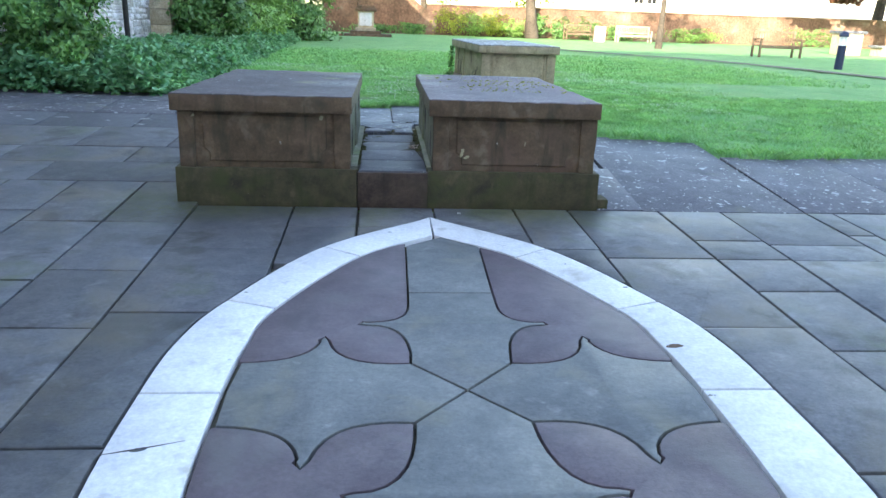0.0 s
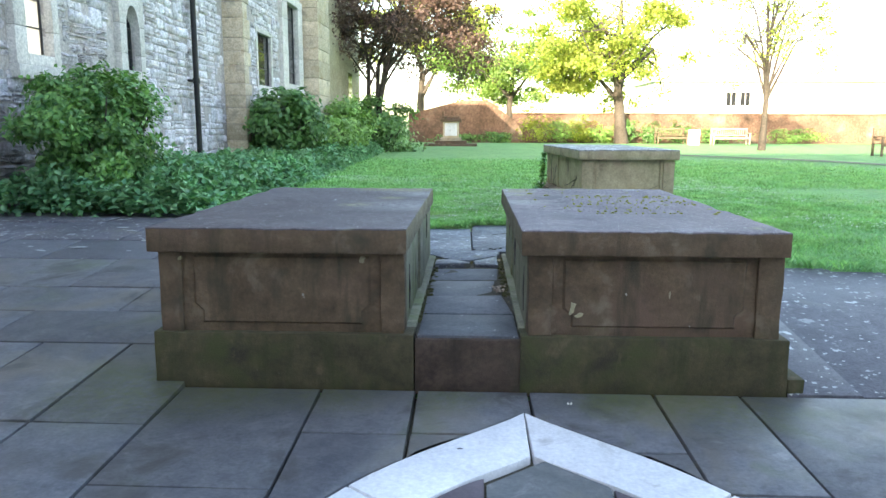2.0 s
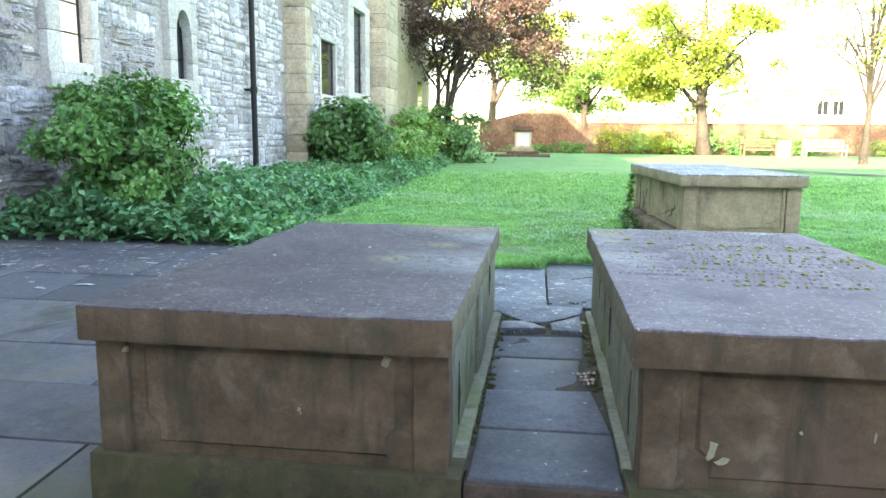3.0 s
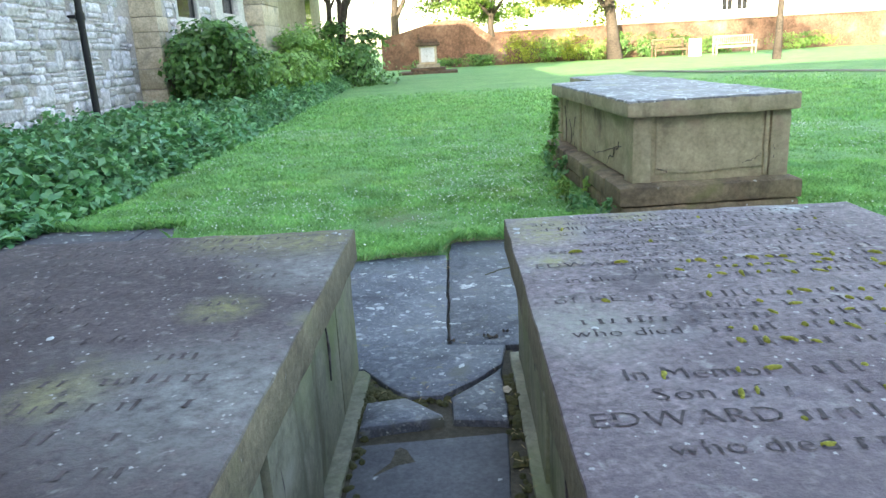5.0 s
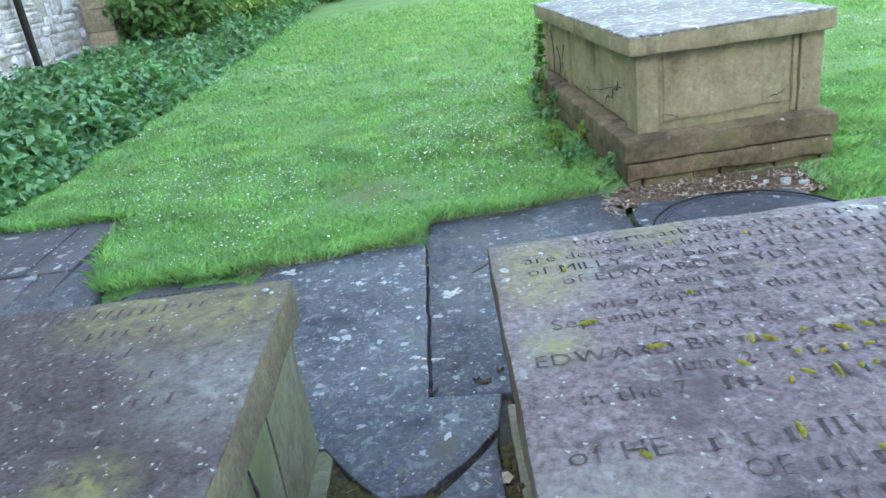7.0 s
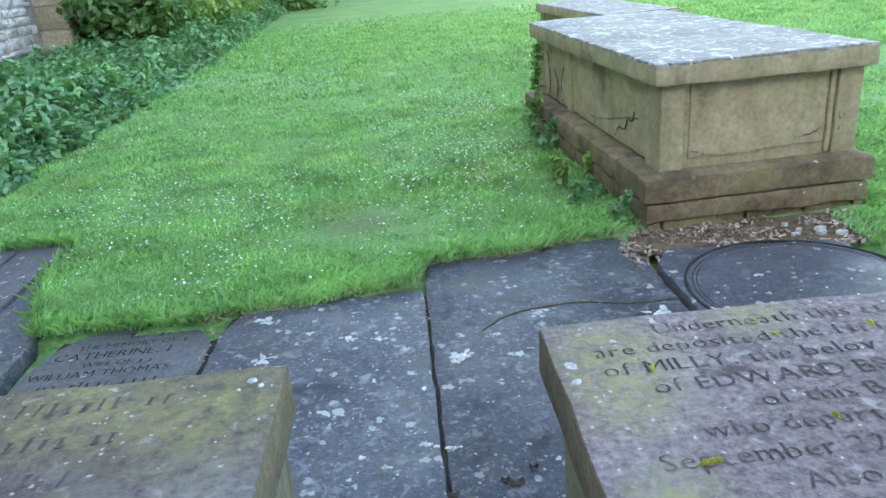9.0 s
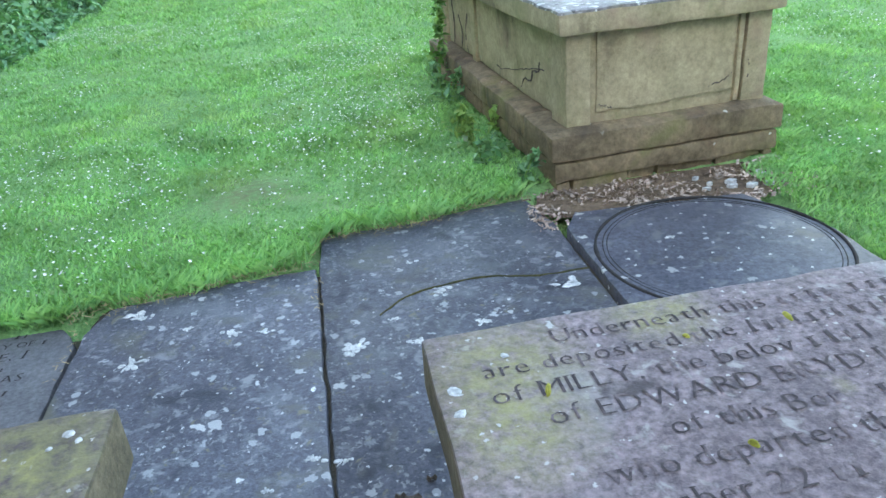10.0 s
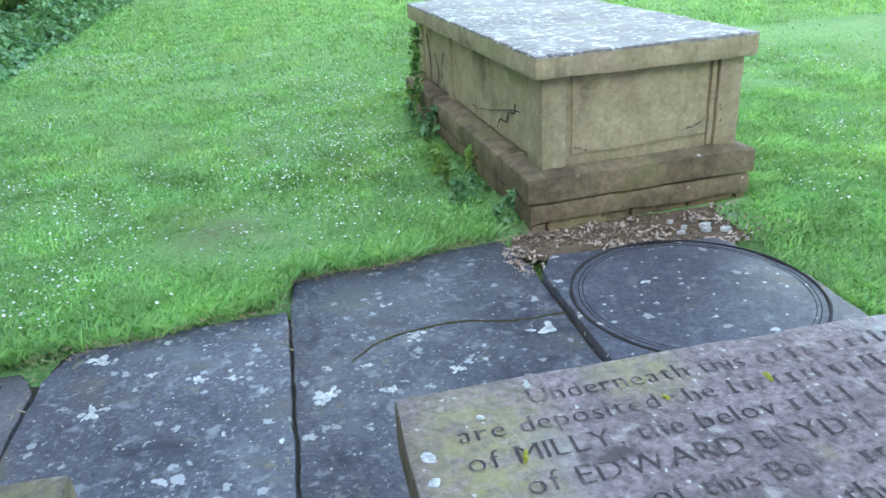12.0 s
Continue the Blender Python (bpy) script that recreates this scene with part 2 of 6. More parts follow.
M_LEDGER_DARK = surface("dark_blotched_ledger", (0.054, 0.041, 0.043), (0.138, 0.109, 0.109), 2.6, 22, 0.72, 0.6, 140, 0.006,
                        stains=(((0.19, 0.185, 0.175), 3.0, 0.57, 0.78), ((0.065, 0.054, 0.056), 3.6, 0.54, 0.70), ((0.24, 0.23, 0.21), 22, 0.61, 0.70), ((0.20, 0.19, 0.09), 3.1, 0.62, 0.80), ((0.058, 0.046, 0.046), 11.0, 0.61, 0.72)), gloss_noise=0.12, grit=0.55,
                        spots=(((0.33, 0.33, 0.31), 20, 0.20, 0.12), ((0.38, 0.37, 0.35), 75, 0.30, 0.22)),
                        blots=(((0.062, 0.045, 0.048), (-0.75, 1.1, 0.728), 0.95), ((0.066, 0.050, 0.052), (-0.4, 0.5, 0.728), 0.6), (GOLD, (-0.12, 2.06, 0.728), 0.24), (GOLD, (-0.38, 2.12, 0.728), 0.22), (GOLD, (-0.22, 1.45, 0.728), 0.12), (GOLD, (-0.38, 1.02, 0.728), 0.13), ((0.27, 0.28, 0.26), (-0.10, 1.0, 0.728), 0.35), ((0.26, 0.27, 0.25), (-0.06, 1.75, 0.728), 0.25)))
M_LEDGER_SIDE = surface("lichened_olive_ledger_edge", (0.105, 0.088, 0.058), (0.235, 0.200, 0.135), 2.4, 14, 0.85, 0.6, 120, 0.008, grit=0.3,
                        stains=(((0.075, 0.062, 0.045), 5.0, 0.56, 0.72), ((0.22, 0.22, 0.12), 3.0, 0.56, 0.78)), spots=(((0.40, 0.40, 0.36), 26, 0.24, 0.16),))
M_BUFF = surface("buff_sandstone", (0.245, 0.212, 0.132), (0.46, 0.398, 0.262), 2.4, 13, 0.85, 0.6, 110, 0.008,
                 grit=0.2, stains=(((0.20, 0.205, 0.105), 2.4, 0.52, 0.72), ((0.125, 0.10, 0.07), 3.4, 0.59, 0.75), ((0.30, 0.215, 0.16), 3.0, 0.56, 0.75)), streaks=((0.18, 0.16, 0.09), 6.0, 0.60, 0.80))
M_BUFF_FOOT = surface("reddish_plinth_sandstone", (0.100, 0.078, 0.046), (0.285, 0.222, 0.142), 2.8, 16, 0.88, 0.7, 110, 0.01,
                      grit=0.25, stains=(((0.150, 0.155, 0.055), 2.8, 0.54, 0.72), ((0.065, 0.052, 0.038), 3.2, 0.55, 0.72), ((0.21, 0.125, 0.085), 2.2, 0.58, 0.74)), streaks=((0.085, 0.075, 0.045), 7.0, 0.55, 0.70), spots=(((0.46, 0.46, 0.42), 26, 0.22, 0.14),))
M_SLATE_GREY = surface("grey_slate_headstone", (0.085, 0.088, 0.095), (0.165, 0.165, 0.168), 1.6, 18, 0.7, 0.5, 150, 0.006, spots=((LICHEN, 24, 0.25, 0.15),))
M_BUFF_TOP = surface("lichened_ledger_top", (0.11, 0.11, 0.115), (0.23, 0.225, 0.22), 2.4, 20, 0.6, 0.5, 120, 0.006, grit=0.4,
                     stains=(((0.30, 0.31, 0.30), 8, 0.55, 0.68), ((0.46, 0.48, 0.49), 17, 0.57, 0.64), ((0.22, 0.21, 0.11), 3.0, 0.60, 0.76)),
                     spots=(((0.50, 0.52, 0.52), 12, 0.30, 0.3), ((0.54, 0.56, 0.56), 30, 0.34, 0.3), ((0.08, 0.08, 0.08), 24, 0.3, 0.2)), gloss_noise=0.12)
# one limestone in two tones: darker for the shaded near stones, paler where lit
M_CHURCH_SHADED = surface("grey_rubble_limestone_shaded", (0.33, 0.305, 0.305), (0.70, 0.665, 0.68), 1.1, 9, 0.9, 1.0, 40, 0.05,
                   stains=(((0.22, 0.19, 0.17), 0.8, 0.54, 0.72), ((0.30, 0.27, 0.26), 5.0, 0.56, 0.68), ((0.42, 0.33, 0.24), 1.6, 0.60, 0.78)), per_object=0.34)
M_CHURCH_LIT = surface("grey_rubble_limestone_lit", (0.52, 0.49, 0.50), (0.90, 0.86, 0.88), 1.1, 9, 0.9, 0.9, 40, 0.04,
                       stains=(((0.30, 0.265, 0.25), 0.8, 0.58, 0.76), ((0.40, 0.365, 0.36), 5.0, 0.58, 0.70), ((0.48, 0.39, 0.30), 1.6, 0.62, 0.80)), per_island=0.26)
M_MORTAR = surface("grey_lime_mortar", (0.36, 0.315, 0.29), (0.58, 0.52, 0.49), 1.0, 12, 0.95, 0.6, 60, 0.02)
M_QUOIN = surface("dressed_yellow_sandstone", (0.42, 0.345, 0.235), (0.72, 0.625, 0.47), 0.9, 9, 0.9, 0.4, 70, 0.01, per_object=0.26,
                  stains=(((0.40, 0.28, 0.15), 1.3, 0.54, 0.74), ((0.30, 0.26, 0.20), 3.4, 0.58, 0.72)))
M_YELLOW = surface("yellow_stone_gable", (0.32, 0.27, 0.18), (0.54, 0.47, 0.33), 0.6, 5, 0.9, 0.4, 30, 0.02)
M_IRON = surface("black_painted_iron", (0.008, 0.008, 0.009), (0.018, 0.018, 0.019), 3, 20, 0.45, 0.2, 80, 0.003)
M_LEAD = surface("dark_window_lead", (0.02, 0.02, 0.02), (0.05, 0.05, 0.05), 3, 20, 0.6, 0.0)
M_GLASS = surface("dark_reflecting_glass", (0.02, 0.022, 0.025), (0.035, 0.037, 0.04), 3, 20, 0.04, 0.04, 9, 0.01, specular=0.9)
M_GLOW_GLASS = surface("cream_glass_with_daylight_glow", (0.62, 0.58, 0.48), (0.78, 0.74, 0.63), 3, 20, 0.15, 0.1, 9, 0.01, specular=0.9, grit=0.08)
# window_1's cream colour and faint glow stand in for daylight in the glass
M_GLOW_GLASS.node_tree.nodes["Principled BSDF"].inputs["Emission Color"].default_value = (1.0, 0.88, 0.68, 1)
M_GLOW_GLASS.node_tree.nodes["Principled BSDF"].inputs["Emission Strength"].default_value = 0.11
M_JAMB = surface("pale_dressed_limestone", (0.52, 0.485, 0.44), (0.74, 0.70, 0.64), 0.9, 9, 0.9, 0.3, 70, 0.01, per_object=0.12)
# the broad pale and dark patches paint dappled sunlight into the brick
M_BRICK = surface("old_red_brick_sun_dappled", (0.095, 0.055, 0.038), (0.27, 0.165, 0.115), 0.9, 7, 0.9, 0.6, 20, 0.03,
                  stains=(((0.30, 0.26, 0.20), 0.9, 0.56, 0.76), ((0.07, 0.055, 0.04), 0.6, 0.54, 0.70)))
M_LAWN = surface("short_mown_grass", (0.13, 0.30, 0.10), (0.25, 0.47, 0.165), 1.3, 26, 0.9, 0.9, 120, 0.03,
                 stains=(((0.20, 0.29, 0.09), 0.9, 0.58, 0.85), ((0.26, 0.40, 0.17), 4.0, 0.54, 0.72)), blots=(((0.16, 0.13, 0.07), (-0.02, 4.30, 0.27), 0.30),))
M_SOIL = surface("bare_soil_with_wood_chips", (0.10, 0.07, 0.045), (0.25, 0.18, 0.12), 4, 30, 0.95, 0.9, 120, 0.02)
M_BLADE = leafy("grass_blades", (0.165, 0.400, 0.150), (0.325, 0.585, 0.225), 0.58, 0.3, 3.2, patch=(0.40, 0.58, 0.24), blue=(0.20, 0.46, 0.24))
M_DAISY = surface("white_daisy_petals", (0.75, 0.75, 0.72), (0.85, 0.85, 0.82), 3, 20, 0.7, 0.0)
M_BUSH = leafy("fresh_green_shrub_leaves", (0.055, 0.175, 0.045), (0.235, 0.44, 0.13), 0.42, 0.25, 2.5)
M_BUSH_DARK = leafy("dark_green_shrub_leaves", (0.065, 0.175, 0.05), (0.17, 0.33, 0.10), 0.4, 0.22, 2.5)
M_BUSH_LIGHT = leafy("light_green_shrub_leaves", (0.15, 0.30, 0.07), (0.30, 0.48, 0.14), 0.45, 0.25, 2.5)
M_COVER = leafy("blue_green_groundcover_leaves", (0.09, 0.27, 0.12), (0.27, 0.50, 0.25), 0.4, 0.2, 2.2, blue=(0.11, 0.29, 0.20))
M_COPPER = leafy("copper_purple_leaves", (0.090, 0.055, 0.052), (0.21, 0.14, 0.115), 0.5, 0.3, 1.2)
M_LIME = leafy("sunlit_lime_leaves", (0.22, 0.31, 0.05), (0.48, 0.52, 0.13), 0.5, 0.5, 0.6)
M_GARDEN_LEAF = leafy("garden_tree_leaves", (0.15, 0.27, 0.07), (0.32, 0.44, 0.13), 0.5, 0.45, 0.6)
M_CEDAR = leafy("dark_cedar_needles", (0.025, 0.06, 0.03), (0.06, 0.12, 0.05), 0.6, 0.15, 0.5)
M_RUSSET = leafy("russet_beech_leaves", (0.13, 0.05, 0.03), (0.25, 0.11, 0.05), 0.6, 0.3, 0.5)
M_BARK = surface("grey_brown_bark", (0.040, 0.033, 0.026), (0.115, 0.095, 0.078), 1.2, 14, 0.95, 0.9, 30, 0.03)
M_BARK_PALE = surface("pale_grey_bark", (0.15, 0.13, 0.115), (0.28, 0.25, 0.22), 1.2, 14, 0.95, 0.7, 30, 0.03)
M_TEAK = surface("weathered_teak", (0.10, 0.07, 0.045), (0.21, 0.155, 0.105), 2, 20, 0.8, 0.3, 60, 0.004)
M_PALE_WOOD = surface("pale_silvered_teak", (0.36, 0.32, 0.26), (0.52, 0.47, 0.38), 2, 20, 0.8, 0.3, 60, 0.004)
M_BLUE = surface("dark_blue_painted_steel", (0.012, 0.022, 0.055), (0.02, 0.035, 0.085), 2, 20, 0.45, 0.1, 60, 0.002)
M_DIFFUSER = surface("white_plastic_diffuser", (0.75, 0.76, 0.76), (0.82, 0.82, 0.82), 2, 20, 0.4, 0.0)
M_MOSS = surface("yellow_green_moss", (0.17, 0.18, 0.022), (0.37, 0.35, 0.065), 20, 160, 0.95, 0.8, 300, 0.006)
# dark colour of cut letters and lines: grime and the shade in the grooves
M_LETTER = surface("grimy_shaded_cut_letters", (0.042, 0.035, 0.037), (0.090, 0.074, 0.075), 6, 40, 0.9, 0.0, stains=(((0.15, 0.122, 0.126), 26, 0.50, 0.60),))
M_LETTER_SLATE = surface("groove_shade_on_slate", (0.016, 0.016, 0.017), (0.038, 0.036, 0.034), 6, 40, 0.9, 0.0)
M_LETTER_WORN = surface("worn_shaded_cut_letters", (0.058, 0.047, 0.046), (0.105, 0.086, 0.084), 6, 40, 0.9, 0.0, stains=(((0.115, 0.092, 0.090), 18, 0.48, 0.58),))
M_LICHEN = surface("white_lichen_crust", (0.27, 0.29, 0.29), (0.60, 0.62, 0.60), 30, 120, 0.9, 0.3, 200, 0.003)
M_PATH = surface("worn_earth_path", (0.13, 0.12, 0.09), (0.24, 0.22, 0.17), 0.8, 12, 0.95, 0.6, 50, 0.02)
M_RENDER = surface("cream_painted_render", (0.66, 0.63, 0.55), (0.76, 0.73, 0.66), 0.3, 4, 0.85, 0.1, 20, 0.01)
M_ROOF = surface("red_clay_roof", (0.25, 0.10, 0.06), (0.38, 0.18, 0.11), 0.6, 6, 0.9, 0.6, 8, 0.05)

# ---- mesh helpers ----


def part(name, bm, material, parent=None, label=""):
    """Links a bmesh or mesh as one object; smooth faces keep their sharp arrises."""
    me = bm
    if isinstance(bm, bmesh.types.BMesh):
        me = bpy.data.meshes.new(name)
        bm.to_mesh(me)
        bm.free()
        me.set_sharp_from_angle(angle=radians(32))
    if not me.materials:
        me.materials.append(material)
    ob = new(name, me)
    ob.parent = parent
    if label:
        ob["label"] = label
    return ob


def thing(name, label, category, group="", kind="", at=(0, 0, 0)):
    ob = new(name)
    ob.location = at
    ob.empty_display_size = 0.2
    return tagged(ob, label, category, group, kind)


def mesh_np(name, verts, faces, smooth=False):
    """A mesh from arrays: verts (n, 3), faces (m, k)."""
    verts, faces = np.asarray(verts, float), np.asarray(faces, int)
    me = bpy.data.meshes.new(name)
    me.vertices.add(len(verts))
    me.vertices.foreach_set("co", verts.ravel())
    m, k = faces.shape
    me.loops.add(m * k)
    me.loops.foreach_set("vertex_index", faces.ravel())
    me.polygons.add(m)
    me.polygons.foreach_set("loop_start", np.arange(0, m * k, k))
    me.polygons.foreach_set("loop_total", np.full(m, k))
    me.update(calc_edges=True)
    me.validate()
    if smooth:
        me.polygons.foreach_set("use_smooth", np.ones(m, bool))
    return me


def join_np(pieces):
    vs, fs, n = [], [], 0
    for v, f in pieces:
        vs.append(np.asarray(v, float))
        fs.append(np.asarray(f, int) + n)
        n += len(vs[-1])
    return np.concatenate(vs), np.concatenate(fs)


def lump(p, amount, size):
    return noise.noise_vector(Vector(p) / size) * amount


def box(bm, x0, x1, y0, y1, z0, z1, bevel=0.006, wear=0.0, cut=0.0):
    """Adds a block with bevelled edges; wear: uneven faces, with cuts every so many metres."""
    r = bmesh.ops.create_cube(bm, size=1.0, matrix=Matrix.Translation(((x0 + x1) / 2, (y0 + y1) / 2, (z0 + z1) / 2))
                              @ Matrix.Diagonal((x1 - x0, y1 - y0, z1 - z0, 1)))
    verts = r["verts"]
    if cut:
        for axis, lo, hi in ((0, x0, x1), (1, y0, y1), (2, z0, z1)):
            for k in range(1, int((hi - lo) / cut)):
                co, no = [0, 0, 0], [0, 0, 0]
                co[axis], no[axis] = lo + k * (hi - lo) / int((hi - lo) / cut), 1
                geom = set(verts)
                geom |= {e for v in verts for e in v.link_edges} | {f for v in verts for f in v.link_faces}
                c = bmesh.ops.bisect_plane(bm, geom=list(geom), plane_co=co, plane_no=no)
                verts = list(set(verts) | {g for g in c["geom_cut"] if isinstance(g, bmesh.types.BMVert)})
    if bevel:
        edges = {e for v in verts for e in v.link_edges if len(e.link_faces) == 2 and e.calc_face_angle() > 1.0}
        r = bmesh.ops.bevel(bm, geom=list(edges), offset=bevel, segments=2, affect="EDGES", profile=0.6)
        verts = list(set(v for v in verts if v.is_valid) | set(r["verts"]))
    if wear:
        for v in verts:
            v.co += lump(v.co, wear, 0.11) + lump(v.co + Vector((7, 3, 1)), wear * 0.7, 0.04)
    return verts


def block(name, dims, material, parent, bevel=0.006, wear=0.0, cut=0.0, label="", smooth=False):
    bm = bmesh.new()
    box(bm, *dims, bevel, wear, cut)
    if smooth:
        for f in bm.faces:
            f.smooth = True
    return part(name, bm, material, parent, label)


def inset(poly, d):
    """The polygon shrunk by d (counter-clockwise)."""
    out, n = [], len(poly)
    for i in range(n):
        a, b, c = Vector(poly[i - 1]), Vector(poly[i]), Vector(poly[(i + 1) % n])
        u, w = (b - a).normalized(), (c - b).normalized()
        nu, nw = Vector((-u.y, u.x)), Vector((-w.y, w.x))
        m = nu + nw
        k = max(0.45, (1 + nu.dot(nw)) / 2)
        out.append(b + m / 2 * d / k)
    return out


def ccw(poly):
    a = sum(p[0] * q[1] - q[0] * p[1] for p, q in zip(poly, poly[1:] + poly[:1]))
    return list(poly) if a > 0 else list(poly)[::-1]


def flag(name, poly, top, thick, material, parent, gap=0.005, round_edge=0.006, rise=None, label=""):
    """A flat stone with a rounded arris, cut to the outline; rise(x, y) gives the height of the bed."""
    poly = ccw([tuple(p) for p in poly])
    rise = rise or (lambda x, y: 0.0)
    rings = [(gap, top - thick), (gap, top - round_edge), (gap + 0.3 * round_edge, top - 0.3 * round_edge), (gap + round_edge, top)]
    bm = bmesh.new()
    loops = []
    for d, z in rings:
        loops.append([bm.verts.new((p.x, p.y, z + rise(p.x, p.y))) for p in inset(poly, d)])
    n = len(poly)
    for lo, hi in zip(loops, loops[1:]):
        for i in range(n):
            bm.faces.new((lo[i], lo[(i + 1) % n], hi[(i + 1) % n], hi[i]))
    f = bm.faces.new(loops[-1])
    f.normal_update()
    bmesh.ops.triangulate(bm, faces=[f], ngon_method="EAR_CLIP")
    return part(name, bm, material, parent, label)


def tube(points, radii, sides=8):
    """Arrays of a round tapered tube along points."""
    pts = [Vector(p) for p in points]
    vs, fs = [], []
    for i, p in enumerate(pts):
        d = (pts[min(i + 1, len(pts) - 1)] - pts[max(i - 1, 0)]).normalized()
        side = d.cross(Vector((0.31, 0.9, 0.29))).normalized()
        up = side.cross(d)
        for k in range(sides):
            a = 2 * math.pi * k / sides
            vs.append(p + (side * math.cos(a) + up * math.sin(a)) * radii[i])
    for i in range(len(pts) - 1):
        for k in range(sides):
            a, b = i * sides + k, i * sides + (k + 1) % sides
            fs.append((a, b, b + sides, a + sides))
    return [tuple(v) for v in vs], fs


def leaves_np(rng, centres, size, up=0.5, out_from=None, width=0.55, fold=0.25):
    """Arrays of pointed, folded leaves at the centres, facing up and outwards."""
    n = len(centres)
    nrm = rng.normal(size=(n, 3)) * 0.6
    nrm[:, 2] += up
    if out_from is not None:
        o = centres - out_from
        nrm += o / (np.linalg.norm(o, axis=1, keepdims=True) + 1e-6)
    nrm /= np.linalg.norm(nrm, axis=1, keepdims=True) + 1e-9
    t = rng.normal(size=(n, 3))
    t[:, 2] -= 0.4
    t -= nrm * np.sum(t * nrm, axis=1, keepdims=True)
    t /= np.linalg.norm(t, axis=1, keepdims=True) + 1e-9
    b = np.cross(nrm, t)
    s = size * rng.uniform(0.6, 1.25, (n, 1))
    base, tip = centres - t * s * 0.5, centres + t * s * 0.55 - nrm * s * 0.12
    mid = centres + t * s * 0.02
    l = mid + b * s * width * 0.5 + nrm * s * fold * 0.3
    r = mid - b * s * width * 0.5 + nrm * s * fold * 0.3
    vs = np.stack([base, r, tip, l], 1).reshape(-1, 3)
    i = np.arange(n)[:, None] * 4
    fs = np.concatenate([i + np.array([[0, 1, 2]]), i + np.array([[0, 2, 3]])], 0)
    return vs, fs


def ball_points(rng, n, centre, radii, shell=0.55, lumps=0.22, seed=0.0):
    """Points in the outer shell of an uneven ellipsoid."""
    d = rng.normal(size=(n, 3))
    d /= np.linalg.norm(d, axis=1, keepdims=True)
    r = shell + (1 - shell) * rng.uniform(0, 1, n) ** 0.6
    bumps = np.array([noise.noise(Vector(v) * 2.3 + Vector((seed, seed * 0.7, 3.1))) for v in d])
    return np.asarray(centre) + d * (r * (1 + lumps * 2 * bumps))[:, None] * np.asarray(radii)


def smooth_line(pts, steps=6):
    """Points along a Catmull-Rom curve through pts."""
    p = [Vector(q) for q in pts]
    p = [2 * p[0] - p[1]] + p + [2 * p[-1] - p[-2]]
    out = []
    for i in range(1, len(p) - 2):
        for k in range(steps):
            t = k / steps
            a, b, c, d = p[i - 1:i + 3]
            out.append(0.5 * (2 * b + (c - a) * t + (2 * a - 5 * b + 4 * c - d) * t * t + (3 * b - a - 3 * c + d) * t ** 3))
    return [tuple(q) for q in out] + [tuple(p[-2])]


def bezier(a, b, c, n=7):
    """Points of a quadratic curve from a to c, without its end."""
    return [tuple((1 - t) ** 2 * a[i] + 2 * t * (1 - t) * b[i] + t * t * c[i] for i in (0, 1)) for t in (k / n for k in range(n))]


# ---- the lie of the ground ----
EDGE_X = (-60, -2.6, -2.3, -1.43, -1.40, -1.20, -0.5, -0.47, 0.25, 0.29, 0.5, 1.12, 1.2, 2.0, 2.03, 2.4, 3.2, 3.3, 3.6, 4.9, 6.0, 60)
EDGE_Y = (4.5, 4.55, 4.5, 4.42, 4.0, 3.46, 3.40, 3.46, 3.53, 3.73, 3.79, 3.86, 3.85, 3.75, 3.15, 2.25, 2.1, 1.55, 1.50, 1.65, 1.77, 1.8)


def gz(x, y):
    """Height of the ground."""
    return 0.25 * min(max(y / 3.6, 0), 1) + 0.05 * min(max((y - 3.6) / 9, 0), 1)


def lawn_edge(x, y=0.0):
    return float(np.interp(x, EDGE_X, EDGE_Y)) + 0.05 * noise.noise(Vector((x * 2.1, 0.3, 0))) + 0.02 * noise.noise(Vector((x * 9, 1.3, 0)))

# ---- ground, lawn ----


def lattice(lo, near_lo, near_hi, hi, step, far):
    near = np.arange(near_lo, near_hi + step / 2, step)
    k = np.linspace(0, 1, far + 1)[1:] ** 2.5
    return np.concatenate([(near_lo + (lo - near_lo) * k)[::-1], near, near_hi + (hi - near_hi) * k])


def build_ground():
    xs, ys = lattice(-700, -6, 8, 700, 0.09, 26), lattice(-700, -7, 13, 900, 0.09, 26)
    vs = []
    for y in ys:
        for x in xs:
            paved = y < lawn_edge(x) and abs(x) < 60 and y > -60
            z = gz(x, y) + (-0.06 if paved else 0.012 + 0.016 * noise.noise(Vector((x * 1.3, y * 1.3, 0))) + 0.006 * noise.noise(Vector((x * 7, y * 7, 2))))
            if 1.2 < x < 2.1 and 3.3 < y < 3.95:
                z = min(z, gz(x, y) - 0.012)
            vs.append((x, y, z))
    nx = len(xs)
    i = (np.arange(len(ys) - 1)[:, None] * nx + np.arange(nx - 1)[None]).ravel()
    me = mesh_np("ground", vs, np.stack([i, i + 1, i + nx + 1, i + nx], 1), True)
    return tagged(part("ground", me, M_LAWN), "short green lawn dotted with daisies", "lawn", kind="structure")


ground = build_ground()


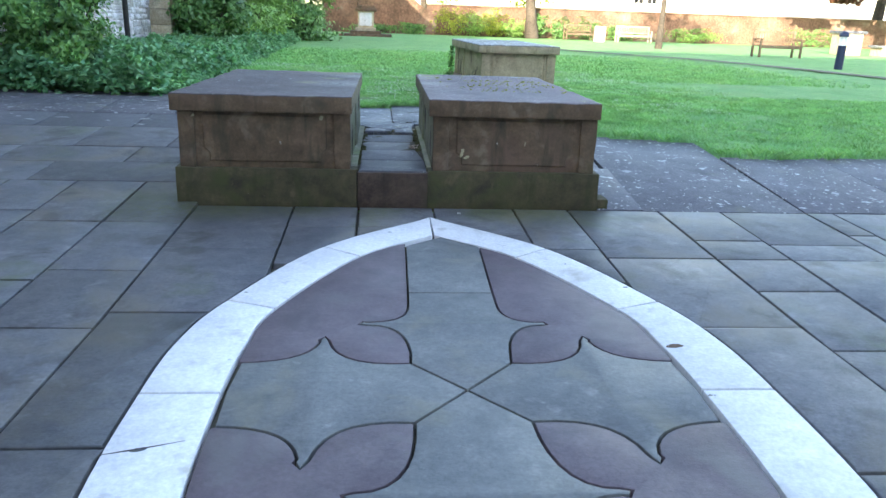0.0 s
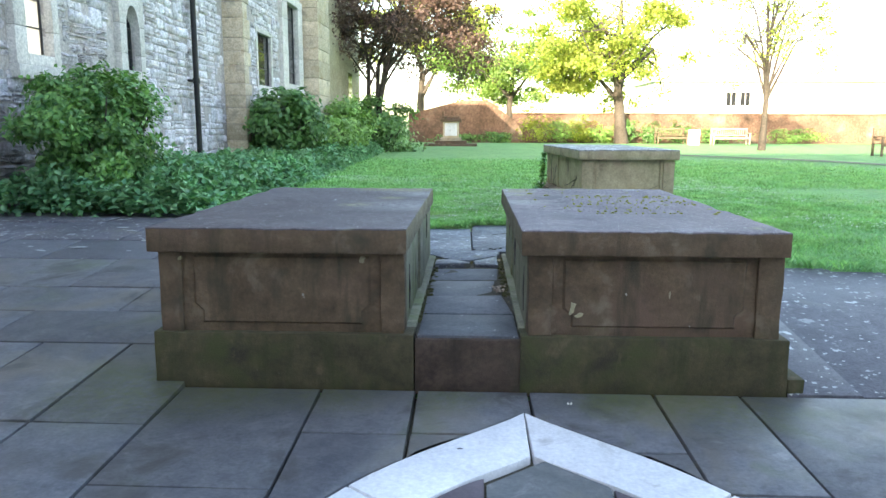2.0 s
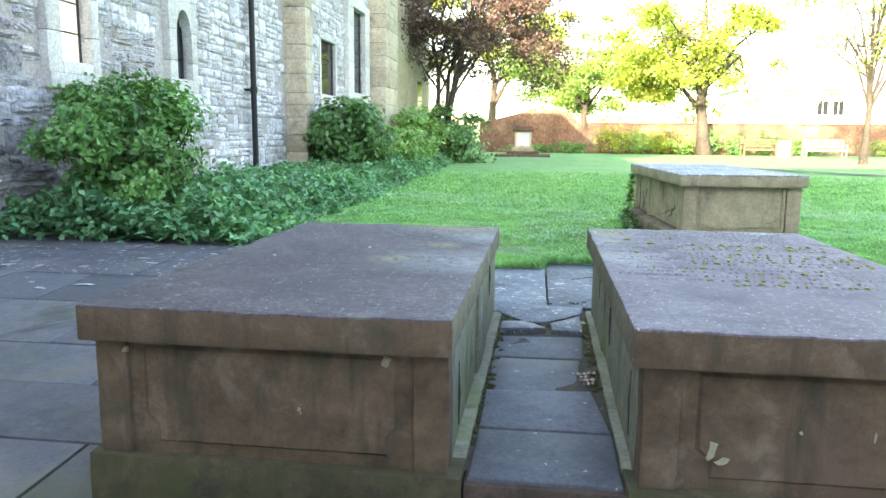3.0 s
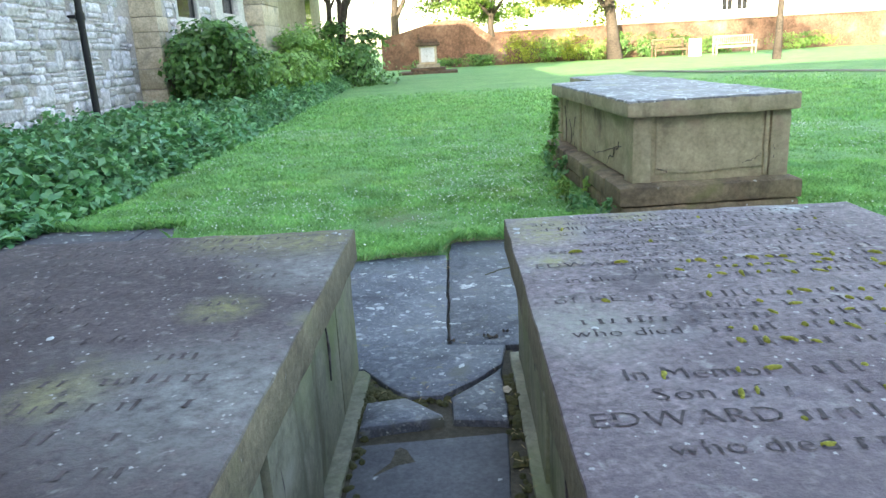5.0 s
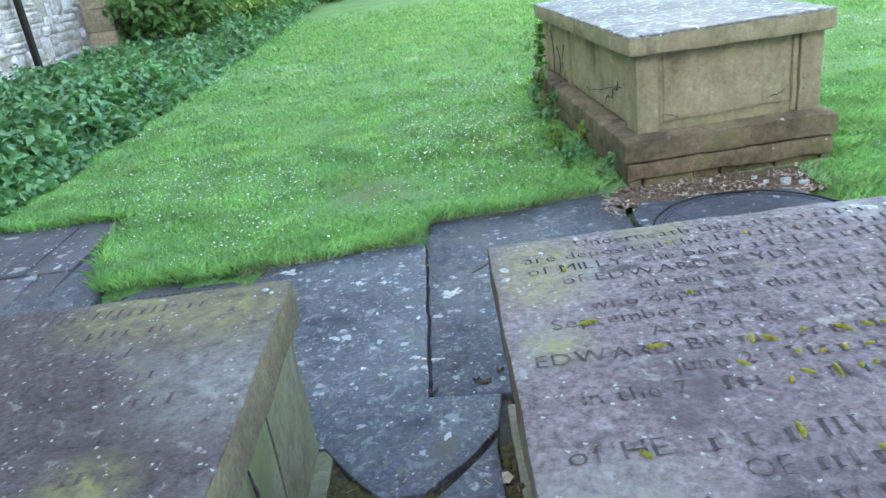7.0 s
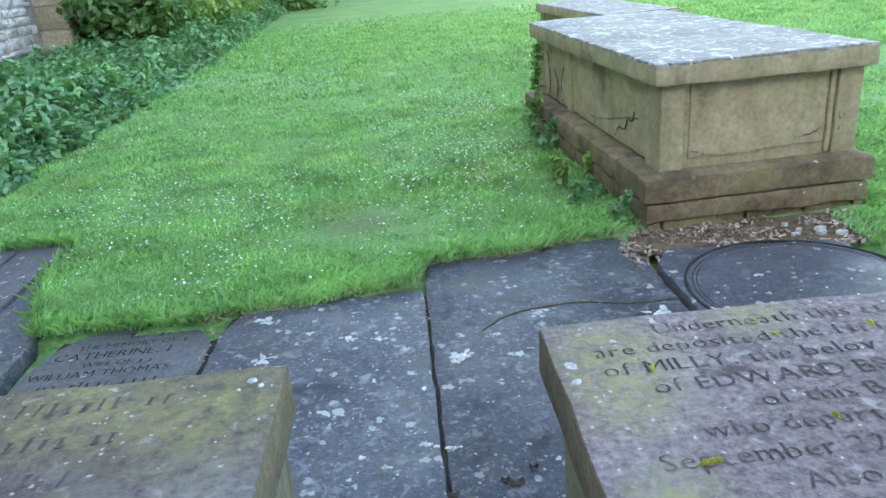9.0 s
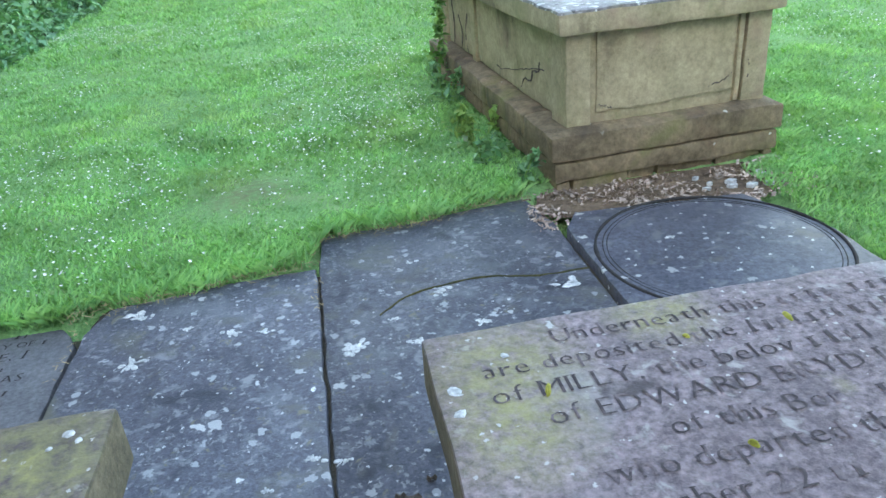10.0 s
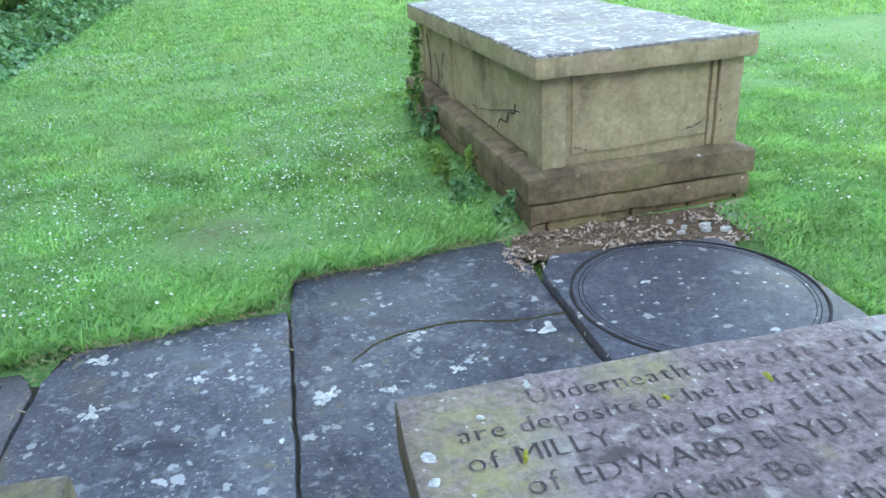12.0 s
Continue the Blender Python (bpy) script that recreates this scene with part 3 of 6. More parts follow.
def build_blades():
    rng = np.random.default_rng(5)
    out_v, out_f = [], []
    total = 0
    for (x0, x1, y0, y1, n, h) in ((-2.6, 3.2, 2.9, 5.2, 120000, 0.025), (-2.6, 5.5, 5.0, 8.5, 100000, 0.028), (-2.8, 9.5, 8.0, 18.0, 90000, 0.042),
                                   (2.2, 9.0, 1.4, 5.6, 60000, 0.034)):
        x, y = rng.uniform(x0, x1, n), rng.uniform(y0, y1, n)
        e = np.array([lawn_edge(a) for a in x])
        keep = (y > e - 0.015) & ~((x > 1.25) & (x < 2.27) & (y > 3.84) & (y < 6.1)) & ~((x > 1.13) & (x < 2.06) & (y < 3.95))
        if y1 > 8.2 or x1 > 8.5:
            fade = np.clip((y1 - y) / (y1 - y0) * 1.6, 0, 1) if y1 > 8.2 else 1.0
            keep &= rng.uniform(0, 1, n) < fade * np.clip((x1 - x) / 2.5, 0, 1)
        tuft = np.array([noise.noise(Vector((a * 2.3, b * 2.3, 5))) + 0.6 * noise.noise(Vector((a * 7.0, b * 7.0, 8))) for a, b in zip(x, y)])
        bare = np.exp(-((x + 0.02) ** 2 / 0.05 + (y - 4.30 - 0.75 * (x + 0.02)) ** 2 / 0.012))
        keep &= rng.uniform(0, 1, n) > 0.85 * bare
        tall = (1 + 0.45 * tuft) * (1 - 0.6 * bare) + 1.5 * np.exp(-np.maximum(y - e, 0) / 0.10)
        x, y, tall = x[keep], y[keep], tall[keep]
        n = len(x)
        z = np.array([gz(a, b) for a, b in zip(x, y)]) + 0.005
        hh = h * tall * rng.uniform(0.6, 1.3, n)
        a = rng.uniform(0, 2 * np.pi, n)
        lean = rng.uniform(0.3, 1.3, n) * hh
        w = 0.0035 * (1 + 0.25 * np.maximum(y - 4, 0))
        d = np.stack([np.cos(a), np.sin(a), 0 * a], 1)
        s = np.stack([-np.sin(a), np.cos(a), 0 * a], 1)
        base = np.stack([x, y, z], 1)
        mid = base + d * (lean * 0.35)[:, None] + np.array([0, 0, 1]) * (hh * 0.6)[:, None]
        tip = base + d * lean[:, None] + np.array([0, 0, 1]) * hh[:, None]
        v = np.stack([base - s * w[:, None], base + s * w[:, None], mid + s * (0.7 * w)[:, None], tip], 1).reshape(-1, 3)
        i = np.arange(n)[:, None] * 4 + total
        out_v.append(v)
        out_f.append(i + np.array([[0, 1, 2]]))
        out_f.append(i + np.array([[0, 2, 3]]))
        total += 4 * n
    me = mesh_np("grass", np.concatenate(out_v), np.concatenate(out_f))
    return tagged(part("grass", me, M_BLADE), "short mown grass blades, longer along the stone edges", "grass", kind="stuff")


build_blades()


def build_daisies():
    rng = np.random.default_rng(8)
    pieces = []
    for _ in range(30000):
        x, y = rng.uniform(-2.4, 4.5), rng.uniform(3.5, 10)
        thick = noise.noise(Vector((x * 0.7, y * 0.7, 4))) + 0.6 * noise.noise(Vector((x * 2.6, y * 2.6, 9)))
        if y < lawn_edge(x) + 0.12 or (1.0 < x < 2.5 and y < 6.6) or thick < 0.04 + rng.uniform(-0.25, 0.55):
            continue
        r = rng.uniform(0.0026, 0.0066)
        z = gz(x, y) + rng.uniform(0.028, 0.045)
        t = rng.normal(size=2) * 0.3
        ring = [(x + r * math.cos(a), y + r * math.sin(a), z + r * (t[0] * math.cos(a) + t[1] * math.sin(a))) for a in np.arange(6) * math.pi / 3]
        pieces.append((ring + [(x, y, z - 0.004)], [(k, (k + 1) % 6, 6) for k in range(6)]))
    v, f = join_np(pieces)
    return tagged(part("daisies", mesh_np("daisies", v, f), M_DAISY), "small white daisies scattered in the lawn", "flowers", kind="stuff")


build_daisies()


def build_path():
    line = smooth_line([(6.0, 24.0, 0), (7.2, 20.4, 0), (9.8, 16.4, 0), (11.6, 8.1, 0), (12.4, 2.2, 0)], 10)
    bm = bmesh.new()
    prev = None
    for x, y, _ in line:
        w = 0.22 + 0.06 * noise.noise(Vector((x, y, 0)))
        z = gz(x, y) + 0.034
        row = [bm.verts.new((x - w, y - w * 0.5, z)), bm.verts.new((x + w, y + w * 0.5, z + 0.004))]
        if prev:
            bm.faces.new((prev[0], prev[1], row[1], row[0]))
        prev = row
    return tagged(part("path", bm, M_PATH), "narrow worn earth path across the lawn", "path", kind="structure")


build_path()

# ---- paving ----
CX = 0.51          # axis of the inlaid window figure
OUT = smooth_line([(0, -0.25), (0.63, -0.90), (0.99, -1.71), (1.095, -2.14), (1.112, -2.56), (1.085, -3.2), (0.96, -3.9), (0.62, -4.6), (0, -5.25)], 8)
INN = smooth_line([(0, -0.66), (0.42, -1.07), (0.76, -1.81), (0.82, -2.18), (0.834, -2.56), (0.81, -3.2), (0.70, -3.85), (0.42, -4.42), (0, -4.85)], 8)
JOINTS = (0, 8, 16, 32, 41, 49, 56, 64)

paving = tagged(block("paving", (-12, 12, -10.5, -0.02, -0.2, -0.035), M_JOINT, None, 0), "dark soil bed under the paving", "paving", kind="structure")


def in_figure(x, y, grow=0.0):
    ys = [-p[1] for p in OUT]
    if not 0.25 - grow < -y < 5.25 + grow:
        return False
    return abs(x - CX) < float(np.interp(-y, ys, [p[0] for p in OUT])) + grow


FIGURE = [Vector((CX + x, y)) for x, y in OUT] + [Vector((CX - x, y)) for x, y in OUT[1:-1][::-1]]


def cut_by_figure(poly):
    """The stone's outline less the figure: where it runs inside, it follows the figure's edge instead."""
    dense, n = [], len(poly)
    for i in range(n):
        a, b = Vector(poly[i]), Vector(poly[(i + 1) % n])
        k = max(1, int((b - a).length / 0.02))
        dense += [(a.lerp(b, j / k), j == 0) for j in range(k)]
    hit = [in_figure(p.x, p.y) for p, _ in dense]
    if all(hit):
        return None
    if not any(hit):
        return poly
    start = next(i for i in range(len(hit)) if not hit[i] and hit[i - 1])
    dense, hit = dense[start:] + dense[:start], hit[start:] + hit[:start]
    out, i, m = [], 0, len(FIGURE)
    x_lo, x_hi, y_lo, y_hi = min(p[0] for p in poly) + 0.012, max(p[0] for p in poly) - 0.012, min(p[1] for p in poly) + 0.02, max(p[1] for p in poly) - 0.02
    while i < len(dense):
        if not hit[i]:
            if dense[i][1] or (i + 1 < len(hit) and hit[i + 1]) or i == 0 or hit[i - 1]:
                out.append(dense[i][0])
            i += 1
            continue
        j = i
        while j < len(dense) and hit[j]:
            j += 1
        e, x = dense[i][0], dense[j - 1][0]
        a = min(range(m), key=lambda k: (FIGURE[k] - e).length)
        b = min(range(m), key=lambda k: (FIGURE[k] - x).length)
        fwd, bwd = (b - a) % m, (a - b) % m
        way = [FIGURE[(a + k) % m] for k in range(fwd + 1)] if fwd <= bwd else [FIGURE[(a - k) % m] for k in range(bwd + 1)]
        out += [e] + [q for q in way if x_lo < q.x < x_hi and y_lo < q.y < y_hi] + [x]
        i = j
    res = []
    for q in out:
        if not res or (q - res[-1]).length > 0.015:
            res.append(q)
    area = sum(p.x * q.y - q.x * p.y for p, q in zip(res, res[1:] + res[:1])) / 2
    return [tuple(q) for q in res] if len(res) > 2 and abs(area) > 0.012 else None


COLS = (-5.6, -5.0, -4.42, -3.95, -3.4, -2.95, -2.45, -1.98, -1.50, -1.02, -0.385, 0.045, 0.545, 1.095, 1.475, 2.12, 2.57, 3.2, 3.4, 3.95, 4.4, 5.0, 5.5, 6.1, 6.7)
BREAKS = {-1.98: (-0.43, -1.46, -2.01, -2.9), -1.50: (-0.43, -1.31, -2.01, -2.88), -1.02: (-0.93, -1.85, -2.88), -0.385: (-0.48, -1.2), 0.045: (-0.47,),
          0.545: (-0.6,), 1.095: (-0.9,), 1.475: (-1.05, -2.0), 2.12: (-0.70, -1.065, -1.565, -2.24, -2.99), 2.57: (-0.77, -1.072, -2.0, -3.1)}


def build_paving():
    rng = random.Random(4)
    for a, b in zip(COLS, COLS[1:]):
        cuts = [0.0 if a > -1.2 else 0.52]
        if a in BREAKS:
            cuts += list(BREAKS[a])
        while cuts[-1] > -8.0:
            cuts.append(cuts[-1] - rng.uniform(0.5, 1.15))
        for y1, y0 in zip(cuts, cuts[1:]):
            s = lambda: rng.uniform(-0.012, 0.012)
            lean = lambda x, y: x + (x - 0.5) * 0.026 * max(-2.2, min(y, 0.0))
            poly = [(lean(a, y0) + s() * 0.3, y0), (lean(b, y0) + s() * 0.3, y0 + s()), (lean(b, y1), y1), (lean(a, y1), y1)]
            poly = cut_by_figure(poly)
            if poly:
                flag("paving_slab", poly, rng.uniform(-0.004, 0.004) * 0.4, 0.05, M_PAVE, paving, 0.0065, 0.007, lambda x, y: max(gz(x, y), 0))
    # the rows that run back along the wall, beside the tombs
    rows = (0.52, 1.05, 1.55, 2.3, 2.95, 3.75, 4.5)
    for y0, y1 in zip(rows, rows[1:]):
        x = -4.88
        while x < -1.25:
            x2 = min(x + rng.uniform(0.55, 1.3), -1.19)
            if -1.19 - x2 < 0.3:
                x2 = -1.19
            if y1 > 3.6 and x2 > -1.45:
                x2 = -1.45
            mt = M_SLATE_LICHEN if y0 > 2.9 else M_SLATE_WORN if y0 > 2.2 else M_PAVE
            if x2 - x > 0.15:
                flag("paving_slab", [(x, y0), (x2, y0), (x2, y1), (x, y1)], rng.uniform(-0.004, 0.006), 0.05, mt, paving, 0.006, 0.007, gz)
            x = x2 if x2 > x else 9
    # broad slate slabs beside the right-hand tomb, up to the grass
    xs = (1.69, 2.02, 3.2, 4.15, 5.2, 6.3, 7.3)
    for a, b in zip(xs, xs[1:]):
        ys = [0.006, 2.6] if a > 1.7 else [0.006, 1.1, 2.3]
        for y0, y1 in zip(ys, ys[1:]):
            top = min(lawn_edge((a + b) / 2) + 0.08, y1) if a > 1.7 else y1
            if top - y0 > 0.2:
                flag("paving_slab", [(a, y0), (b, y0), (b + 0.06, top), (a + 0.06, top)], rng.uniform(-0.004, 0.006), 0.05, M_SLATE_LICHEN, paving, 0.003, 0.005, gz)


build_paving()


def build_figure():
    """The pointed window figure let into the paving: white frame, purple field, grey tracery."""
    fig = thing("inlaid_paving_figure", "pointed window figure of white, purple and grey paving stone", "paving inlay")
    for side in (1, -1):
        for k, (i, j) in enumerate(zip(JOINTS, JOINTS[1:])):
            poly = [(CX + side * x, y) for x, y in OUT[i:j + 1]] + [(CX + side * x, y) for x, y in INN[i:j + 1][::-1]]
            if i == 0:
                poly = poly[:-1] + [(CX, INN[0][1])]
            flag("frame_stone", poly, 0.004, 0.05, M_WHITE, fig, 0.006, 0.006, label="white limestone frame block" if k == 0 and side == 1 else "")
    cy = -2.55

    def set_out(sx, sy, poly):
        """Places a stone about the crossing; the upper tracery leans a little."""
        return [(CX + sx * x + (0.022 * y * min(max((0.47 - abs(x)) / 0.2, 0.0), 1.0) if sy == 1 and y > 0.23 and (y < 0.96 or abs(x) < 0.2105) else 0.0), cy + sy * y) for x, y in poly]

    arch = [(x, y - cy) for x, y in INN]
    up = [p for p in arch if p[1] > 0.23 and p[0] > 0.21]
    a1 = bezier((0.19, 0.21), (0.19, 0.57), (0.37, 0.565)) + [(0.37, 0.565), (0.40, 0.575), (0.385, 0.60)]
    a2 = bezier((0.36, 0.595), (0.20, 0.60), (0.20, 0.78)) + [(0.20, 0.78), (0.20, 0.945)]
    side_tip = bezier((0.19, 0.21), (0.47, 0.18), (0.505, 0.41)) + [(0.505, 0.41), (0.525, 0.45), (0.545, 0.42)]
    side_back = bezier((0.54, 0.40), (0.57, 0.23), (0.815, 0.22)) + [(0.815, 0.22)]
    for sx in (1, -1):
        for sy in (1, -1):
            limit = up if sy == 1 else [(x, -y) for x, y in ((p[0], p[1] - cy) for p in INN) if -y > 0.23 and x > 0.21][::-1]
            top_y = float(np.interp(0.21, [p[0] for p in limit][:3], [p[1] for p in limit][:3]))
            if sx == sy == 1:
                limit = [p for p in limit if p[0] > 0.27]
                top_y -= 0.06
            poly = a1 + a2 + [(0.21, top_y + 0.02)] + limit + [(0.815, 0.22)] + side_back[::-1][1:] + side_tip[::-1][:-1]
            flag("field_stone", set_out(sx, sy, poly), 0.0, 0.05, M_PURPLE, fig, 0.005, 0.004)
    for sy in (1, -1):
        half = a1 + a2
        poly = [(0, 0)] + half + [(-x, y) for x, y in half[::-1]]
        flag("tracery_stone", set_out(1, sy, poly), 0.001, 0.05, M_INLAY, fig, 0.005, 0.004)
        tip = 1.89 if sy == 1 else 2.30
        poly = [(0.20, 0.945), (0.21, tip - 0.21), (0, tip - 0.02), (-0.21, tip - 0.21), (-0.20, 0.945)]
        flag("tracery_stone", set_out(1, sy, poly), 0.0, 0.05, M_INLAY, fig, 0.005, 0.004)
    for sx in (1, -1):
        half = side_tip + side_back
        poly = [(0, 0)] + half + [(0.825, 0)] + [(x, -y) for x, y in half[::-1]]
        flag("tracery_stone", [(CX + sx * x, cy + y) for x, y in poly], 0.001, 0.05, M_INLAY, fig, 0.005, 0.004)
    part("bed", bm_plane([(CX + x, y) for x, y in OUT] + [(CX - x, y) for x, y in OUT[1:-1][::-1]], -0.03), M_JOINT, fig)
    return fig


def bm_plane(poly, z):
    bm = bmesh.new()
    f = bm.faces.new([bm.verts.new((x, y, z)) for x, y in ccw(poly)])
    f.normal_update()
    bmesh.ops.triangulate(bm, faces=[f], ngon_method="EAR_CLIP")
    return bm


build_figure()

# ---- chest tombs ----


def shield_panel(bm, x0, x1, z0, z1, y, depth, notch, facing=-1):
    """A sunk panel with notched lower corners on a front at y, as a raised frame round it."""
    n = notch
    inner = [(x0 + n * 0.4, z0), (x1 - n * 0.4, z0), (x1 - n * 0.4, z0 + n * 0.6), (x1, z0 + n), (x1, z1), (x0, z1), (x0, z0 + n), (x0 + n * 0.4, z0 + n * 0.6)]
    lo = [bm.verts.new((x, y, z)) for x, z in inner]
    cx, cz = (x0 + x1) / 2, (z0 + z1) / 2
    hi = [bm.verts.new((cx + (x - cx) * 0.965, y - depth, cz + (z - cz) * 0.93)) for x, z in inner]
    k = len(inner)
    for i in range(k):
        bm.faces.new((lo[i], lo[(i + 1) % k], hi[(i + 1) % k], hi[i]))
    bm.faces.new(hi)
    bmesh.ops.recalc_face_normals(bm, faces=bm.faces)


def front_tomb(label, x0, x1, y1, seed, ledger_mat):
    """A low chest tomb: plinth, sunk-panelled end, side slabs and a thick ledger."""
    tomb = thing("chest_tomb", label, "tomb", "paired chest tombs", at=((x0 + x1) / 2, 0.02, 0))
    tomb.location = (0, 0, 0)
    zt = 0.728
    block("plinth", (x0 + 0.004, x1 + 0.03 if x1 < 0.3 else x1 + 0.03, 0.012, 0.16, -0.03, 0.25), M_PLINTH, tomb, 0.006, 0.004, 0.09, "green-stained sandstone plinth")
    for xa in (x0 + 0.004, x1 - 0.05):
        block("plinth_side", (xa, xa + 0.078, 0.162, y1 - 0.01, -0.03, 0.245), M_PANEL, tomb, 0.006, 0.004, 0.12)
    bx0, bx1 = x0 + 0.035, x1 - 0.012
    block("core", (bx0 + 0.06, bx1 - 0.06, 0.09, y1 - 0.08, 0.0, 0.61), M_TOMB, tomb, 0)
    block("end_panel", (bx0 + 0.10, bx1 - 0.10, 0.052, 0.095, 0.245, 0.622), M_TOMB, tomb, 0.003, 0.003, 0.07)
    bm = bmesh.new()
    shield_panel(bm, bx0 + 0.15, bx1 - 0.15, 0.285, 0.60, 0.054, 0.012, 0.09)
    for v in bm.verts:
        v.co += lump(v.co, 0.004, 0.2)
    part("raised_field", bm, M_TOMB, tomb)
    for xa, xb in ((bx0, bx0 + 0.105), (bx1 - 0.105, bx1)):
        block("corner_pier", (xa, xb, 0.034, 0.14, 0.248, 0.622), M_TOMB, tomb, 0.006, 0.004, 0.07)
    ys = (0.142, 0.56, 0.98, 1.40, 1.80, y1 - 0.06)
    rng = random.Random(seed)
    for xa, xb in ((bx0, bx0 + 0.05), (bx1 - 0.05, bx1)):
        for a, b in zip(ys, ys[1:]):
            d = rng.uniform(-0.008, 0.008)
            block("side_slab", (xa + d, xb + d, a + 0.006, b - 0.006, 0.247, 0.622), M_PANEL, tomb, 0.005, 0.004, 0.1, "pale green-stained side slab")
    block("end_panel", (bx0 + 0.05, bx1 - 0.05, y1 - 0.11, y1 - 0.05, 0.1, 0.622), M_TOMB, tomb, 0.004)
    bm = bmesh.new()
    vs = box(bm, x0, x1, 0.0, y1, 0.618, zt, 0.007, 0.0, 0.055)
    for v in vs:
        side = min(v.co.x - x0, x1 - v.co.x, v.co.y, y1 - v.co.y)
        top = v.co.z > zt - 0.03
        k = 1.0 if side < 0.03 else 0.2
        v.co += lump(v.co + Vector((seed, 0, 0)), 0.003 * k, 0.12) + lump(v.co + Vector((seed, 2, 0)), 0.0028 * k, 0.03)
        if side < 0.02 and top:
            v.co.z -= max(0.0, noise.noise(v.co * 5 + Vector((seed, 0, 0))) - 0.3) * 0.018
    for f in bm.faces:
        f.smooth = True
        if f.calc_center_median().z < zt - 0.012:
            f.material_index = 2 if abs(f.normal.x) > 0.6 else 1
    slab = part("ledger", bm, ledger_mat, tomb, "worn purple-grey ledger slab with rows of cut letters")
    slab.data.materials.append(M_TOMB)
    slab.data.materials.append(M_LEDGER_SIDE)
    return tomb


tomb_left = front_tomb("low brown sandstone chest tomb with a worn, blotched ledger", -1.155, 0.0, 2.20, 3, M_LEDGER_DARK)
tomb_right = front_tomb("low brown sandstone chest tomb with an inscribed, mossy ledger", 0.503, 1.655, 2.25, 11, M_LEDGER)


def lawn_tomb(x0, x1, y0, y1, zt, label, turn=0.0):
    """A taller buff chest tomb with panelled sides, two-step plinth and overhanging ledger."""
    tomb = thing("lawn_chest_tomb", label, "tomb", at=(x0, y0, 0))
    tomb.rotation_euler.z = radians(turn)
    w, l = x1 - x0, y1 - y0
    g = gz(x0, y0)
    rng = random.Random(31)
    base0, base1, body0, body1 = g + 0.038, g + 0.122, zt - 0.472, zt - 0.095
    block("soil_core", (-0.045, w + 0.02, -0.012, l, g - 0.1, base0 + 0.02), M_SOIL, tomb, 0)
    x = -0.06
    while x < w + 0.02:
        x2 = min(x + rng.uniform(0.07, 0.34), w + 0.05)
        block("footing_stone", (x, x2 - 0.012, -0.038 + rng.uniform(-0.012, 0.02), 0.1, g - 0.05, base0 - 0.03 * rng.random() ** 2), M_BUFF_FOOT, tomb, 0.010, 0.012, 0.04)
        x = x2
    cuts = (-0.06, 0.42, 1.06, 1.58, l + 0.06)
    for a, b in zip(cuts, cuts[1:]):
        block("plinth_base", (-0.075, w + 0.05 if a < 0 else w * 0.5, a, b - 0.006, base0, base1), M_BUFF_FOOT, tomb, 0.013, 0.010, 0.05)
    block("plinth_base", (w * 0.5 + 0.003, w + 0.05, 0.42, l + 0.06, base0, base1), M_BUFF_FOOT, tomb, 0.012, 0.008, 0.1)
    for a, b in ((-0.065, 0.30), (0.305, 0.9), (0.905, 1.55), (1.555, l + 0.07)):
        bm = bmesh.new()
        vs = box(bm, -0.085, w * 0.5 if a > 0 else w + 0.06, a, b, base1 + 0.008, body0 + 0.004, 0.010, 0.006, 0.06)
        for v in vs:
            if v.co.z > body0 - 0.012:
                v.co.z -= 0.25 * max(0.0, 0.055 - min(v.co.x + 0.085, v.co.y + 0.065, w + 0.06 - v.co.x if a < 0 else 1.0))
        part("plinth_stone", bm, M_BUFF_FOOT, tomb)
    block("plinth_stone", (w * 0.5 + 0.003, w + 0.06, 0.305, l + 0.07, base1 + 0.008, body0 + 0.004), M_BUFF_FOOT, tomb, 0.012, 0.006, 0.12)
    block("core", (0.05, w - 0.05, 0.05, l - 0.05, body0 - 0.02, body1), M_BUFF, tomb, 0)
    for xa, xb in ((0.0, 0.105), (w - 0.105, w)):
        block("corner_pier", (xa, xb, 0.0, 0.16, body0, body1), M_BUFF, tomb, 0.007, 0.004, 0.06)
        block("corner_pier", (xa, xb, l - 0.13, l, body0, body1), M_BUFF, tomb, 0.006, 0.003, 0.08)
    block("end_panel", (0.105, w - 0.105, 0.021, 0.06, body0, body1), M_BUFF, tomb, 0.003, 0.002, 0.09)
    bm = bmesh.new()
    for v in box(bm, 0.134, w - 0.150, 0.010, 0.034, body0 + 0.052, body1 + 0.01, 0.008, 0.004, 0.035):
        if v.co.z < body0 + 0.09:
            v.co.z += 0.012 * noise.noise(Vector((v.co.x * 11, 1.7, 3.0))) + 0.012 * max(0.0, (v.co.x - 0.45) / 0.3)
    part("raised_field", bm, M_BUFF, tomb)
    block("rounded_fillet", (w - 0.138, w - 0.112, 0.006, 0.034, body0 + 0.01, body1), M_BUFF, tomb, 0.011, 0.003, 0.05)
    for k in (0, 1):
        xa, xb = (0.016, 0.055) if k == 0 else (w - 0.055, w - 0.016)
        for a, b in ((0.175, 1.36), (1.47, l - 0.145)):
            block("side_panel", (xa, xb, a, b, body0 + 0.014, body1), M_BUFF, tomb, 0.006, 0.006, 0.06)
        block("pilaster", (xa - 0.014 if k == 0 else xa, xb if k == 0 else xb + 0.014, 1.372, 1.458, body0, body1), M_BUFF, tomb, 0.006, 0.003, 0.08)
    bm = bmesh.new()
    vs = box(bm, -0.042, w + 0.035, -0.04, l + 0.05, zt - 0.097, zt, 0.013, 0.0, 0.05)
